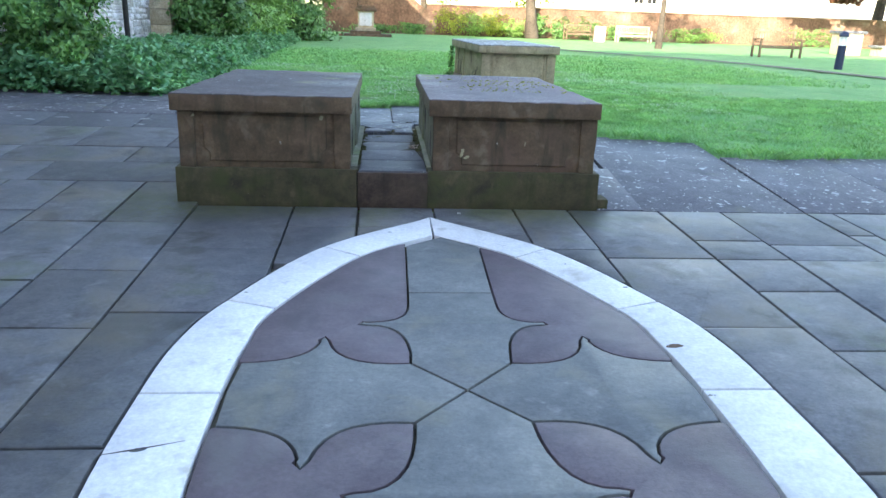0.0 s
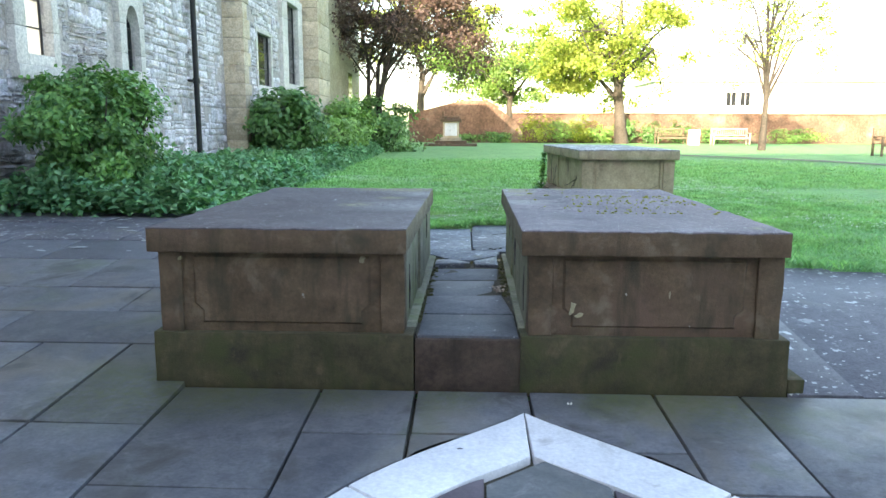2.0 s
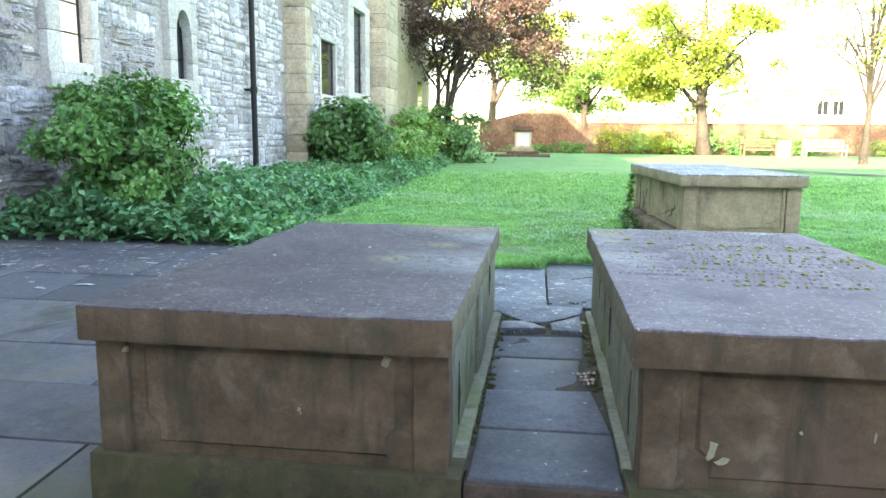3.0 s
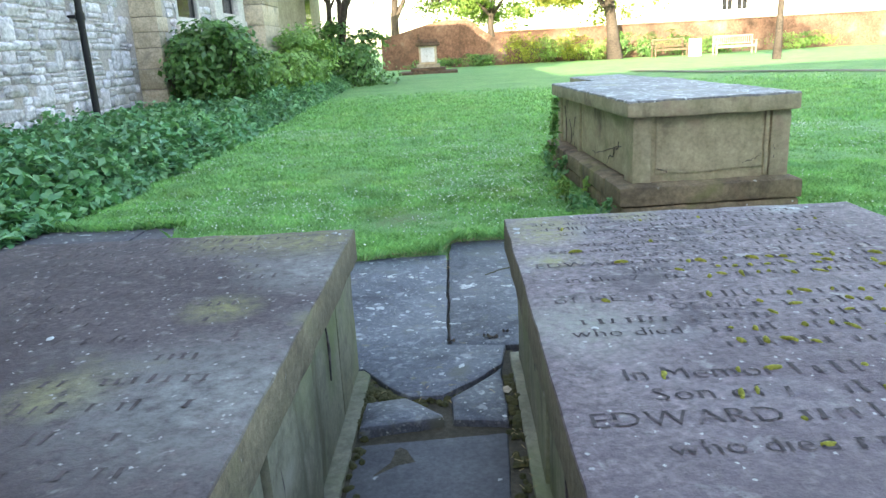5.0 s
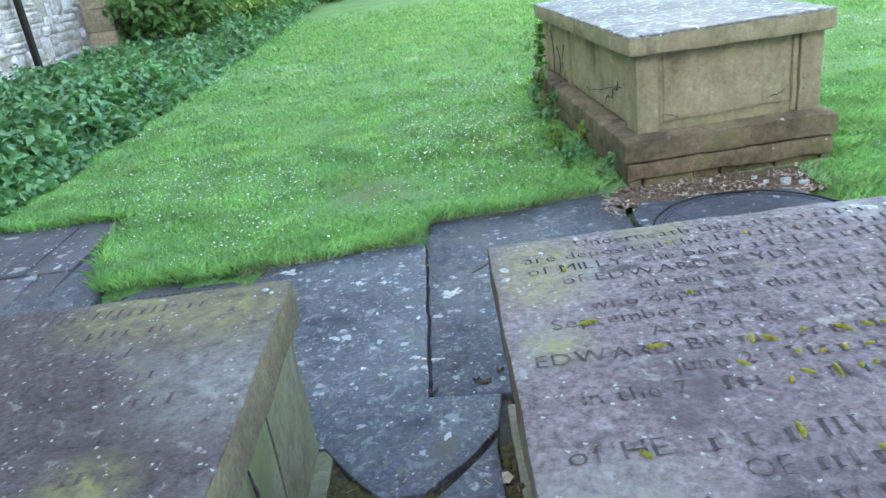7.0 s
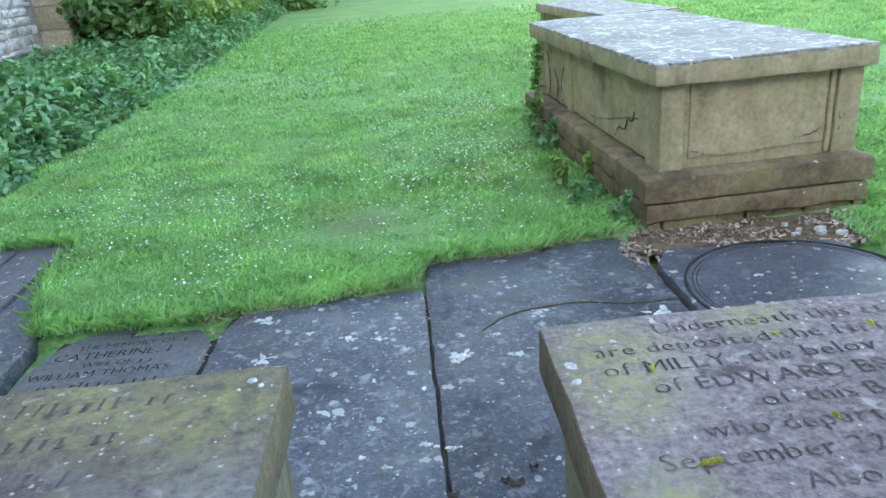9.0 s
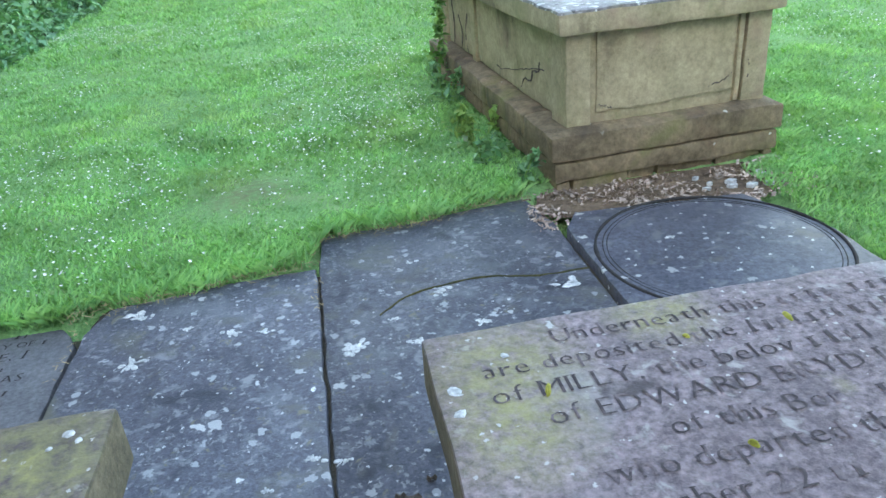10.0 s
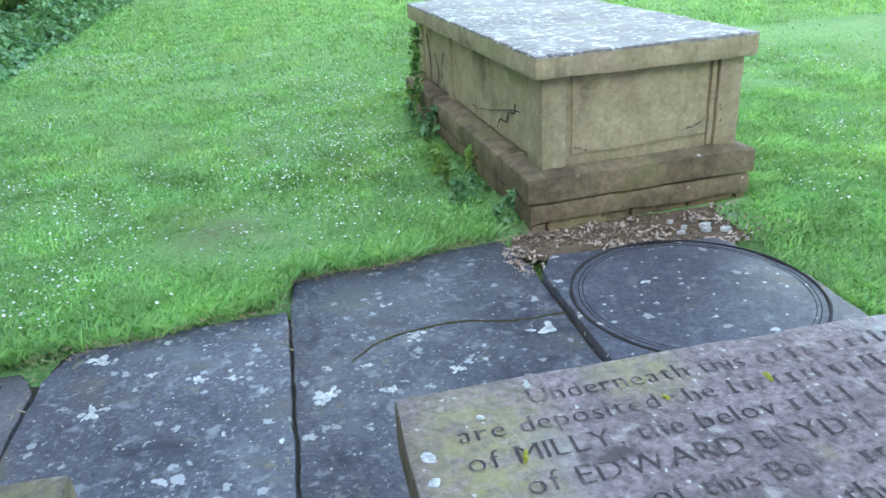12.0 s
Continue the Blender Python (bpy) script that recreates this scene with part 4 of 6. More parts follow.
    for v in vs:
        v.co += lump(v.co, 0.005, 0.1) + lump(v.co + Vector((3, 1, 2)), 0.003, 0.035)
    for f in bm.faces:
        f.smooth = True
        if f.calc_center_median().z > zt - 0.03:
            f.material_index = 1
    me = part("ledger", bm, M_BUFF, tomb, "buff ledger slab spotted with white lichen").data
    me.materials.append(M_BUFF_TOP)
    return tomb


lawn_tomb(1.335, 2.225, 3.925, 6.12, 0.967, "buff sandstone chest tomb with a lichened ledger, standing on the lawn", 3.0)
lawn_tomb(2.11, 2.73, 7.55, 9.7, 0.85, "buff sandstone chest tomb farther back on the lawn", 5.0)

# ---- stones between and behind the tombs ----
stones = tagged(block("stone_bed", (-0.02, 0.52, 0.112, 2.34, -0.1, 0.229), M_JOINT, None, 0, 0.008, 0.06), "dark soil bed under the stepping stones", "soil", kind="structure")
block("soil_fill", (-0.01, 0.51, 1.66, 2.28, 0.2, 0.226), M_JOINT, stones, 0, 0.007, 0.04)
block("soil_bed", (-0.468, 2.0, 2.36, 3.5, -0.1, 0.228), M_JOINT, stones, 0, 0.01, 0.05)
block("soil_bed", (-1.1, -0.472, 2.36, 3.5, -0.1, 0.195), M_JOINT, stones, 0, 0.008, 0.05)


def ragged_edge(poly, amount, seed, step=0.05):
    """The outline with extra corners along its sides, worn in and out a little."""
    out = []
    for a, b in zip(poly, poly[1:] + poly[:1]):
        a, b = Vector(a), Vector(b)
        k = max(1, int((b - a).length / step))
        for i in range(k):
            p = a.lerp(b, i / k)
            d = noise.noise_vector(Vector((p.x * 13, p.y * 13, seed * 3.7))) * amount
            out.append((p.x + d.x, p.y + d.y))
    return out


def build_step():
    block("step_front", (0.035, 0.525, 0.018, 0.11, -0.03, 0.232), M_RISER, stones, 0.008, 0.004, 0.08, "brown sandstone riser between the plinths")
    rng = random.Random(2)
    quads = [[(0.04, 0.035), (0.505, 0.035), (0.505, 0.43), (0.04, 0.42)], [(0.04, 0.425), (0.505, 0.435), (0.46, 0.86), (0.035, 0.82)],
             [(0.035, 0.83), (0.40, 0.87), (0.44, 1.30), (0.03, 1.29)], [(0.03, 1.30), (0.45, 1.31), (0.47, 1.70), (0.035, 1.66)],
             [(0.035, 1.69), (0.29, 1.735), (0.285, 1.765), (0.165, 1.885), (0.035, 1.86)], [(0.30, 1.735), (0.475, 1.715), (0.475, 2.10), (0.295, 1.885)]]
    for k, q in enumerate(quads):
        if k < 4:
            flag("step_stone", ragged_edge(q, 0.003, k), 0.240 + rng.uniform(-0.008, 0.006), 0.06, M_SLATE_WORN, stones, 0.005, 0.009)
        else:
            flag("broken_stone", ragged_edge(q, 0.006, k), 0.264 if k == 4 else 0.254, 0.07, M_SLATE, stones, 0.006, 0.012)


build_step()


def arc(cx, cy, r0, r1, a0, a1, n):
    return [(cx + r0 * math.cos(a0 + (a1 - a0) * k / n), cy + r1 * math.sin(a0 + (a1 - a0) * k / n)) for k in range(n + 1)]


def grave_slab(poly, top, label, material=M_SLATE, tilt=(0.0, 0.0)):
    c = poly[0]
    ob = flag("grave_slab", ragged_edge(poly, 0.007, top * 90), top, 0.09, material, None, 0.003, 0.008, lambda x, y: (x - c[0]) * tilt[0] + (y - c[1]) * tilt[1])
    return tagged(ob, label, "grave slab", "grave slabs behind the tombs")


grave_slab([(-0.48, 2.18), (0.0, 2.12), (0.06, 2.03), (0.11, 1.96), (0.17, 1.90), (0.28, 1.898), (0.38, 2.0), (0.475, 2.12), (0.50, 2.29), (0.29, 2.315), (0.274, 3.52), (-0.05, 3.51), (-0.42, 3.45), (-0.47, 3.3)],
           0.252, "dark slate grave slab spotted with pale lichen")
grave_slab([(0.294, 2.296), (0.5, 2.28), (1.178, 2.28), (1.178, 3.6), (1.13, 3.86), (0.85, 3.83), (0.60, 3.80), (0.335, 3.80), (0.292, 3.74), (0.278, 3.5)], 0.2505,
           "broad dark slate grave slab with a cracked face and lichen")
ring_cx, ring_cy = 1.615, 3.185
grave_slab([(1.19, 2.31), (2.02, 2.31), (2.04, 3.18), (1.92, 3.56), (1.26, 3.62), (1.185, 3.5)], 0.272, "dark wet slate grave slab with a carved ring", M_SLATE_WET)
grave_slab([(-1.13, 2.3), (-0.49, 2.25), (-0.495, 3.30)] + arc(-0.80, 3.26, 0.305, 0.25, 0.15, math.pi - 0.1, 10) + [(-1.12, 3.2)], 0.225,
           "grey grave slab with a rounded head and cut letters", M_SLATE_GREY)
grave_slab([(-1.95, 2.98), (-1.2, 2.9), (-1.18, 3.4), (-1.42, 4.40), (-1.98, 4.44)], 0.235, "plain dark grave slab against the grass")


def build_ring():
    pieces = []
    # thin dark tubes, coloured like the shade inside carved grooves
    for r, wide in ((0.405, 0.0070), (0.380, 0.0028), (0.366, 0.0026)):
        line = [(ring_cx + r * math.cos(a), ring_cy + r * 1.02 * math.sin(a), 0.2705) for a in np.linspace(0, 2 * math.pi, 73)]
        pieces.append(tube(line, [wide * (1 + 0.35 * noise.noise(Vector((k * 0.4, r * 50, 0)))) for k in range(73)], 5))
    v, f = join_np(pieces)
    return tagged(part("carved_ring", mesh_np("carved_ring", v, f, True), M_LETTER_SLATE), "three fine carved rings on the wet slate slab", "carving")


build_ring()

# ---- church wall ----
WX = -4.9
church = tagged(new("wall_church"), "grey rubble limestone church wall", "wall", kind="structure")


def pierced_wall(name, x0, x1, y0, y1, z0, z1, holes):
    """A thick wall with openings (from, to, sill, head) that go through it."""
    y = y0
    for a, b, c, d in holes:
        block(name, (x0, x1, y, a, z0, z1), M_MORTAR, church, 0)
        block(name, (x0, x1, a, b, z0, c), M_MORTAR, church, 0)
        block(name, (x0, x1, a, b, d, z1), M_MORTAR, church, 0)
        y = b
    block(name, (x0, x1, y, y1, z0, z1), M_MORTAR, church, 0)


pierced_wall("wall_body", WX - 0.6, WX, -12.9, 27.0, -0.2, 7.2, ((5.28, 5.81, 2.0, 3.95), (7.75, 8.18, 2.0, 2.95)))
WX2, STEP_Y = -4.5, 12.3          # the wall steps forward here
pierced_wall("wall_projection", WX + 0.003, WX2, STEP_Y, 27.0, -0.2, 7.19, ((13.31, 14.38, 2.11, 3.25), (15.76, 16.9, 2.28, 4.3)))
OPENINGS = [(5.1, 5.9, 1.9, 4.1), (7.6, 8.28, 1.8, 3.1), (13.28, 14.4, 2.08, 3.28), (15.3, 17.3, 2.25, 4.4), (17.6, 19.2, 0, 9)]


def stone_mesh(seed):
    """A unit rubble block, 1 x 1 with an uneven rock face and rounded arrises."""
    rng = random.Random(seed)
    bm = bmesh.new()
    n = 5
    hump = (rng.uniform(0.25, 0.75), rng.uniform(0.3, 0.8))
    g = []
    for i in range(n + 1):
        row = []
        for j in range(n + 1):
            rim = (i in (0, n)) + (j in (0, n))
            u, w = i / n, j / n
            if rim == 2:
                u, w = 0.5 + (u - 0.5) * rng.uniform(0.80, 0.97), 0.5 + (w - 0.5) * rng.uniform(0.78, 0.97)
            elif rim == 1:
                u, w = u + rng.uniform(-0.03, 0.03), w + rng.uniform(-0.06, 0.06)
            else:
                u, w = u + rng.uniform(-0.07, 0.07), w + rng.uniform(-0.08, 0.08)
            depth = rng.uniform(0.1, 0.55) if rim else 1.0 - 1.1 * ((u - hump[0]) ** 2 + (w - hump[1]) ** 2) + rng.uniform(-0.42, 0.22)
            row.append(bm.verts.new((depth, u, w)))
        g.append(row)
    for i in range(n):
        for j in range(n):
            bm.faces.new((g[i][j], g[i + 1][j], g[i + 1][j + 1], g[i][j + 1])).smooth = False
    rim = [g[i][0] for i in range(n)] + [g[n][j] for j in range(n)] + [g[i][n] for i in range(n, 0, -1)] + [g[0][j] for j in range(n, 0, -1)]
    back = [bm.verts.new((-0.6, v.co.y, v.co.z)) for v in rim]
    for i in range(len(rim)):
        k = (i + 1) % len(rim)
        bm.faces.new((rim[i], back[i], back[k], rim[k]))
    bmesh.ops.recalc_face_normals(bm, faces=bm.faces)
    me = bpy.data.meshes.new("rubble_stone")
    bm.to_mesh(me)
    bm.free()
    me.materials.append(M_CHURCH_SHADED)
    return me


def build_rubble():
    """Wavering courses of rubble; some stones rise through two courses, some courses split in two."""
    rng = random.Random(9)
    meshes = [stone_mesh(k) for k in range(24)]
    plain = [(np.array([tuple(p.co) for p in me.vertices]), [tuple(p.vertices) for p in me.polygons]) for me in meshes]
    far, count = [], 0
    rise = 0.135
    bed = lambda k, y: 0.06 + rise * k + 0.05 * noise.noise(Vector((y * 0.55, k * 3.7, 1))) + 0.02 * noise.noise(Vector((y * 2.1, k * 5.1, 4)))
    taken = []
    for k in range(46):
        here, taken = taken, []
        y = 2.0 + rng.uniform(-0.3, 0)
        while y < 26.9:
            w = rng.choice((0.14, 0.19, 0.24, 0.3, 0.36, 0.44, 0.52)) * rng.uniform(0.85, 1.15)
            ya, yb = y, y + w
            y = yb
            clash = [q for p, q in here if yb > p + 0.02 and ya < q - 0.02]
            if clash:
                y = max(clash)
                continue
            mid = (ya + yb) / 2
            z0, z1 = bed(k, mid), bed(k + 1, mid)
            if rng.random() < 0.16 and w < 0.46:
                z1 = bed(k + 2, mid)
                taken.append((ya, yb))
            bits = [(z0, z1)]
            if z1 - z0 > 0.13 and rng.random() < 0.4 or rng.random() < 0.1:
                m = z0 + (z1 - z0) * rng.uniform(0.35, 0.65)
                bits = [(z0, m), (m, z1)]
            for a, b in bits:
                if any(yb > p and ya < q and b > r and a < t for p, q, r, t in OPENINGS) or (STEP_Y - 0.08 < yb and ya < STEP_Y + 0.42):
                    continue
                gap = rng.uniform(0.006, 0.018)
                at = ((WX if ya < STEP_Y else WX2) - 0.004, ya + gap / 2, a + gap / 2 + rng.uniform(-0.005, 0.005))
                size = (rng.uniform(0.022, 0.06), yb - ya - gap, b - a - gap)
                i = rng.randrange(24)
                # the near stones get the darker tone, which paints in the shade there
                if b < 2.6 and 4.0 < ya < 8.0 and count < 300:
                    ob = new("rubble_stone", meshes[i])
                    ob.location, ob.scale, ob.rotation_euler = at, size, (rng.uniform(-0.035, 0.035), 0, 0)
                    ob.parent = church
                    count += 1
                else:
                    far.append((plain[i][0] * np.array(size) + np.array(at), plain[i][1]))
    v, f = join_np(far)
    tagged(part("rubble_courses", mesh_np("rubble_courses", v, f), M_CHURCH_LIT, church), kind="stuff")


def jamb_frame(name, y0, y1, z0, z1, oy0, oy1, oz0, oz1, pointed, label, wx=WX, proud=0.10):
    """Dressed stone surround proud of the wall, with a leaded window set back in it."""
    win = tagged(new(name), label, "window", kind="structure")
    xf = wx + proud

    def piece(a, b, c, d):
        block("window_jamb", (wx - 0.12, xf, a, b, c, d), M_JAMB, win, 0.012, 0.004, 0.2)
    k = z0
    while k < z1 - 0.05:
        hh = min(0.42, z1 - k)
        piece(y0, oy0, k, k + hh - 0.006)
        piece(oy1, y1, k, k + hh - 0.006)
        k += hh
    block("window_sill", (wx - 0.12, xf + 0.03, y0 - 0.02, y1 + 0.02, z0 - 0.16, z0 - 0.003), M_JAMB, win, 0.015, 0.004, 0.2)
    if z0 < oz0 - 0.02:
        piece(oy0 + 0.002, oy1 - 0.002, z0, oz0)
    if pointed:
        my, spring = (oy0 + oy1) / 2, oz1 - (oy1 - oy0) * 1.0
        for s in (-1, 1):
            edge = [(my + s * (oy1 - oy0) / 2 * math.cos(a), spring + (oz1 - spring) * math.sin(a) ** 0.85) for a in np.linspace(0, math.pi / 2, 8)]
            out = edge + [(my, z1), (my + s * (oy1 - oy0) / 2, z1)]
            bm = bmesh.new()
            fr = [bm.verts.new((xf - 0.003, y, z)) for y, z in out]
            bk = [bm.verts.new((wx - 0.12, y, z)) for y, z in out]
            bm.faces.new(fr)
            for i in range(len(fr)):
                j = (i + 1) % len(fr)
                bm.faces.new((fr[i], fr[j], bk[j], bk[i]))
            bmesh.ops.recalc_face_normals(bm, faces=bm.faces)
            part("window_head", bm, M_JAMB, win)
    else:
        piece(oy0 + 0.002, oy1 - 0.002, oz1, z1)
    block("pane", (wx - 0.07, wx - 0.06, oy0, oy1, oz0, oz1), M_GLOW_GLASS if name == "window_1" else M_GLASS, win, 0)
    n = max(2, int((oz1 - oz0) / 0.3))
    for i in range(1, n):
        z = oz0 + (oz1 - oz0) * i / n
        block("glazing_bar", (wx - 0.06, wx - 0.04, oy0, oy1, z - 0.008, z + 0.008), M_LEAD, win, 0)
    for e in (oy0 + 0.012, oy1 - 0.012):
        block("glazing_bar", (wx - 0.06, wx - 0.041, e - 0.012, e + 0.012, oz0, oz1), M_LEAD, win, 0)
    return win


jamb_frame("window_1", 5.05, 5.95, 1.87, 4.15, 5.28, 5.81, 2.0, 3.95, False, "tall church window with pale stone jambs")
jamb_frame("window_2", 7.55, 8.34, 1.82, 3.15, 7.75, 8.18, 2.0, 2.95, True, "small lancet window in a pale stone frame")
jamb_frame("window_3", 13.2, 14.5, 2.0, 3.36, 13.31, 14.38, 2.11, 3.25, False, "square-headed window with dark glazing", WX2, 0.03)
jamb_frame("window_4", 15.25, 17.38, 2.16, 4.5, 15.76, 16.9, 2.28, 4.3, False, "tall window with pale stone jambs", WX2)


def build_quoins():
    rng = random.Random(3)
    pier = tagged(new("trim_quoins"), "dressed yellow quoin stones where the wall steps forward", "quoins", kind="structure")
    z, k = 0.0, 0
    while z < 7.1:
        h = rng.uniform(0.24, 0.40)
        k = 1 - k
        block("quoin_stone", (WX - 0.05, WX2 + 0.035, STEP_Y - 0.035, STEP_Y + (0.42 if k else 0.26), z, z + h - 0.008), M_QUOIN, pier, 0.012, 0.006, 0.12)
        z += h
    butt = tagged(new("trim_buttress"), "dressed brown stone buttress on the church wall", "buttress", kind="structure")
    z = 0.0
    while z < 6.8:
        h = rng.uniform(0.3, 0.5)
        block("quoin_stone", (WX2 - 0.05, WX2 + 0.48 + rng.uniform(-0.008, 0.008), 17.6, 19.2, z, z + h - 0.008), M_QUOIN, butt, 0.012, 0.005, 0.25)
        z += h
    gable = tagged(block("wall_yellow_stone", (WX - 0.5, WX2 + 0.12, 20.6, 27.4, 0, 7.18), M_YELLOW, None, 0.02), "yellow stone end of the church wall", "wall", kind="structure")
    block("door_opening", (WX2 + 0.112, WX2 + 0.126, 24.6, 25.5, 0.6, 3.2), M_GLASS, gable, 0)


build_quoins()


def build_pipe():
    pipe = thing("downpipe", "black iron downpipe fixed to the church wall", "downpipe")
    x, y = WX + 0.14, 10.3
    v, f = tube([(x, y, 0.25), (x, y, 3.0), (x, y, 6.2)], [0.05] * 3, 12)
    part("pipe", mesh_np("pipe", v, f, True), M_IRON, pipe)
    for z in (0.6, 2.0, 3.8):
        v, f = tube([(x, y, z - 0.05), (x, y, z + 0.05)], [0.066] * 2, 12)
        part("collar", mesh_np("collar", v, f, True), M_IRON, pipe)
        block("bracket", (WX - 0.02, x - 0.03, y - 0.09, y + 0.09, z - 0.02, z + 0.02), M_IRON, pipe, 0.003)
    return pipe


build_pipe()
build_rubble()
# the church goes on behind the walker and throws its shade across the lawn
tagged(block("wall_behind", (-14, 50, -13.9, -12.9, -0.2, 12.1), M_CHURCH_LIT, None, 0), "grey stone church wall behind the paving", "wall", kind="structure")
tagged(block("roof_wing", (-14, -4.75, -12.8, 26.8, 7.2, 7.45), M_ROOF, None, 0), "low roof of the church wing", "roof", kind="structure")

# added block, out of sight, that keeps the sun off the gabled wall
tagged(block("wall_far_wing", (-16, -7.8, 27.6, 41, -0.2, 9.5), M_YELLOW, None, 0), "unseen block added to shade the far garden wall", "wall", kind="structure")

# ---- planting along the wall ----


def shrub(name, label, centre, radii, n, leaf, material, seed, stems=7, clumps=40, narrow=0.9):
    ob = thing(name, label, "shrub")
    rng = np.random.default_rng(seed)
    c = np.array(centre)
    ground_z = gz(centre[0], centre[1])
    pieces = []
    for _ in range(stems):
        a = rng.uniform(0, 6.28)
        tip = c + np.array([math.cos(a) * radii[0], math.sin(a) * radii[1], radii[2] * rng.uniform(0.0, 0.6)]) * 0.7
        foot = np.array([c[0] + 0.12 * math.cos(a), c[1] + 0.12 * math.sin(a), ground_z - 0.05])
        mid = (foot + tip) / 2 + rng.normal(size=3) * 0.06
        pieces.append(tube([foot, mid, tip], [0.02, 0.014, 0.006], 6))
    v, f = join_np(pieces)
    part("stems", mesh_np("stems", v, f, True), M_BARK, ob)
    cores = ball_points(rng, clumps, c, np.array(radii) * 0.86, 0.35, 0.32, seed)
    low = np.clip((cores[:, 2] - c[2]) / radii[2] + 1.0, 0, 1)
    cores[:, :2] = c[:2] + (cores[:, :2] - c[:2]) * (narrow + (1 - narrow) * low)[:, None]
    k0 = 2.25 / math.sqrt(clumps)
    p = np.concatenate([ball_points(rng, int(n / clumps * rng.uniform(0.5, 1.5)), q, np.array(radii) * np.array([1, 1, 0.72]) * k0 * rng.uniform(0.7, 1.35), 0.2, 0.35, seed + k) for k, q in enumerate(cores)])
    p = p[p[:, 2] > ground_z + 0.03]
    v, f = leaves_np(rng, p, leaf, 0.6, c, 0.55)
    part("foliage", mesh_np("foliage", v, f), material, ob)
    return ob


shrub("shrub", "rounded fresh-green shrub against the church wall", (-4.02, 5.25, 1.13), (0.82, 0.90, 0.98), 21000, 0.080, M_BUSH, 1, 14, 60, 0.8)
shrub("shrub", "dense dark-green rounded shrub beside the buttress", (-3.75, 12.7, 1.28), (0.92, 1.0, 0.86), 9500, 0.13, M_BUSH_DARK, 2, 9, 44, 0.8)
shrub("shrub", "loose light-green shrub farther along the wall", (-3.7, 15.6, 1.05), (0.95, 1.3, 0.75), 4200, 0.12, M_BUSH_LIGHT, 3)
shrub("shrub", "light-green shrub by the far wall", (-3.6, 19.0, 1.1), (1.1, 1.6, 0.9), 3600, 0.14, M_BUSH_LIGHT, 4)
shrub("shrub", "dark shrub at the end of the church", (-3.0, 24.0, 1.15), (1.75, 2.2, 1.2), 5200, 0.17, M_BUSH_DARK, 5)


def build_cover():
    rng = np.random.default_rng(12)
    pts = []
    for (y0, y1, n) in ((4.1, 8.0, 17000), (8.0, 14.0, 14000), (14.0, 24.0, 10000)):
        y = rng.uniform(y0, y1, n)
        edge = np.interp(y, (4.3, 5, 12, 24), (-2.45, -2.32, -2.42, -2.95)) + np.array([0.12 * noise.noise(Vector((0, b * 1.7, 2))) for b in y])
        x = WX + 0.05 + (edge - WX) * rng.uniform(0, 1, n) ** 0.85
        top = np.minimum(0.47, 0.10 + 1.5 * np.minimum(edge - x, (y - 4.04) * 1.4).clip(0)) * (0.8 + np.array([0.4 * noise.noise(Vector((a * 1.6, b * 1.6, 7))) + 0.35 * noise.noise(Vector((a * 4.5, b * 4.5, 2))) for a, b in zip(x, y)]))
        z = np.array([gz(a, b) for a, b in zip(x, y)]) + top * rng.uniform(0.0, 1.0, n) ** 0.55
        pts.append(np.stack([x, y, z], 1))
    p = np.concatenate(pts)
    v, f = leaves_np(rng, p, 0.098, 1.1, None, 0.6, 0.4)
    return tagged(part("groundcover", mesh_np("groundcover", v, f), M_COVER), "thick blue-green leafy groundcover along the wall", "groundcover", kind="stuff")


build_cover()

# ---- trees ----


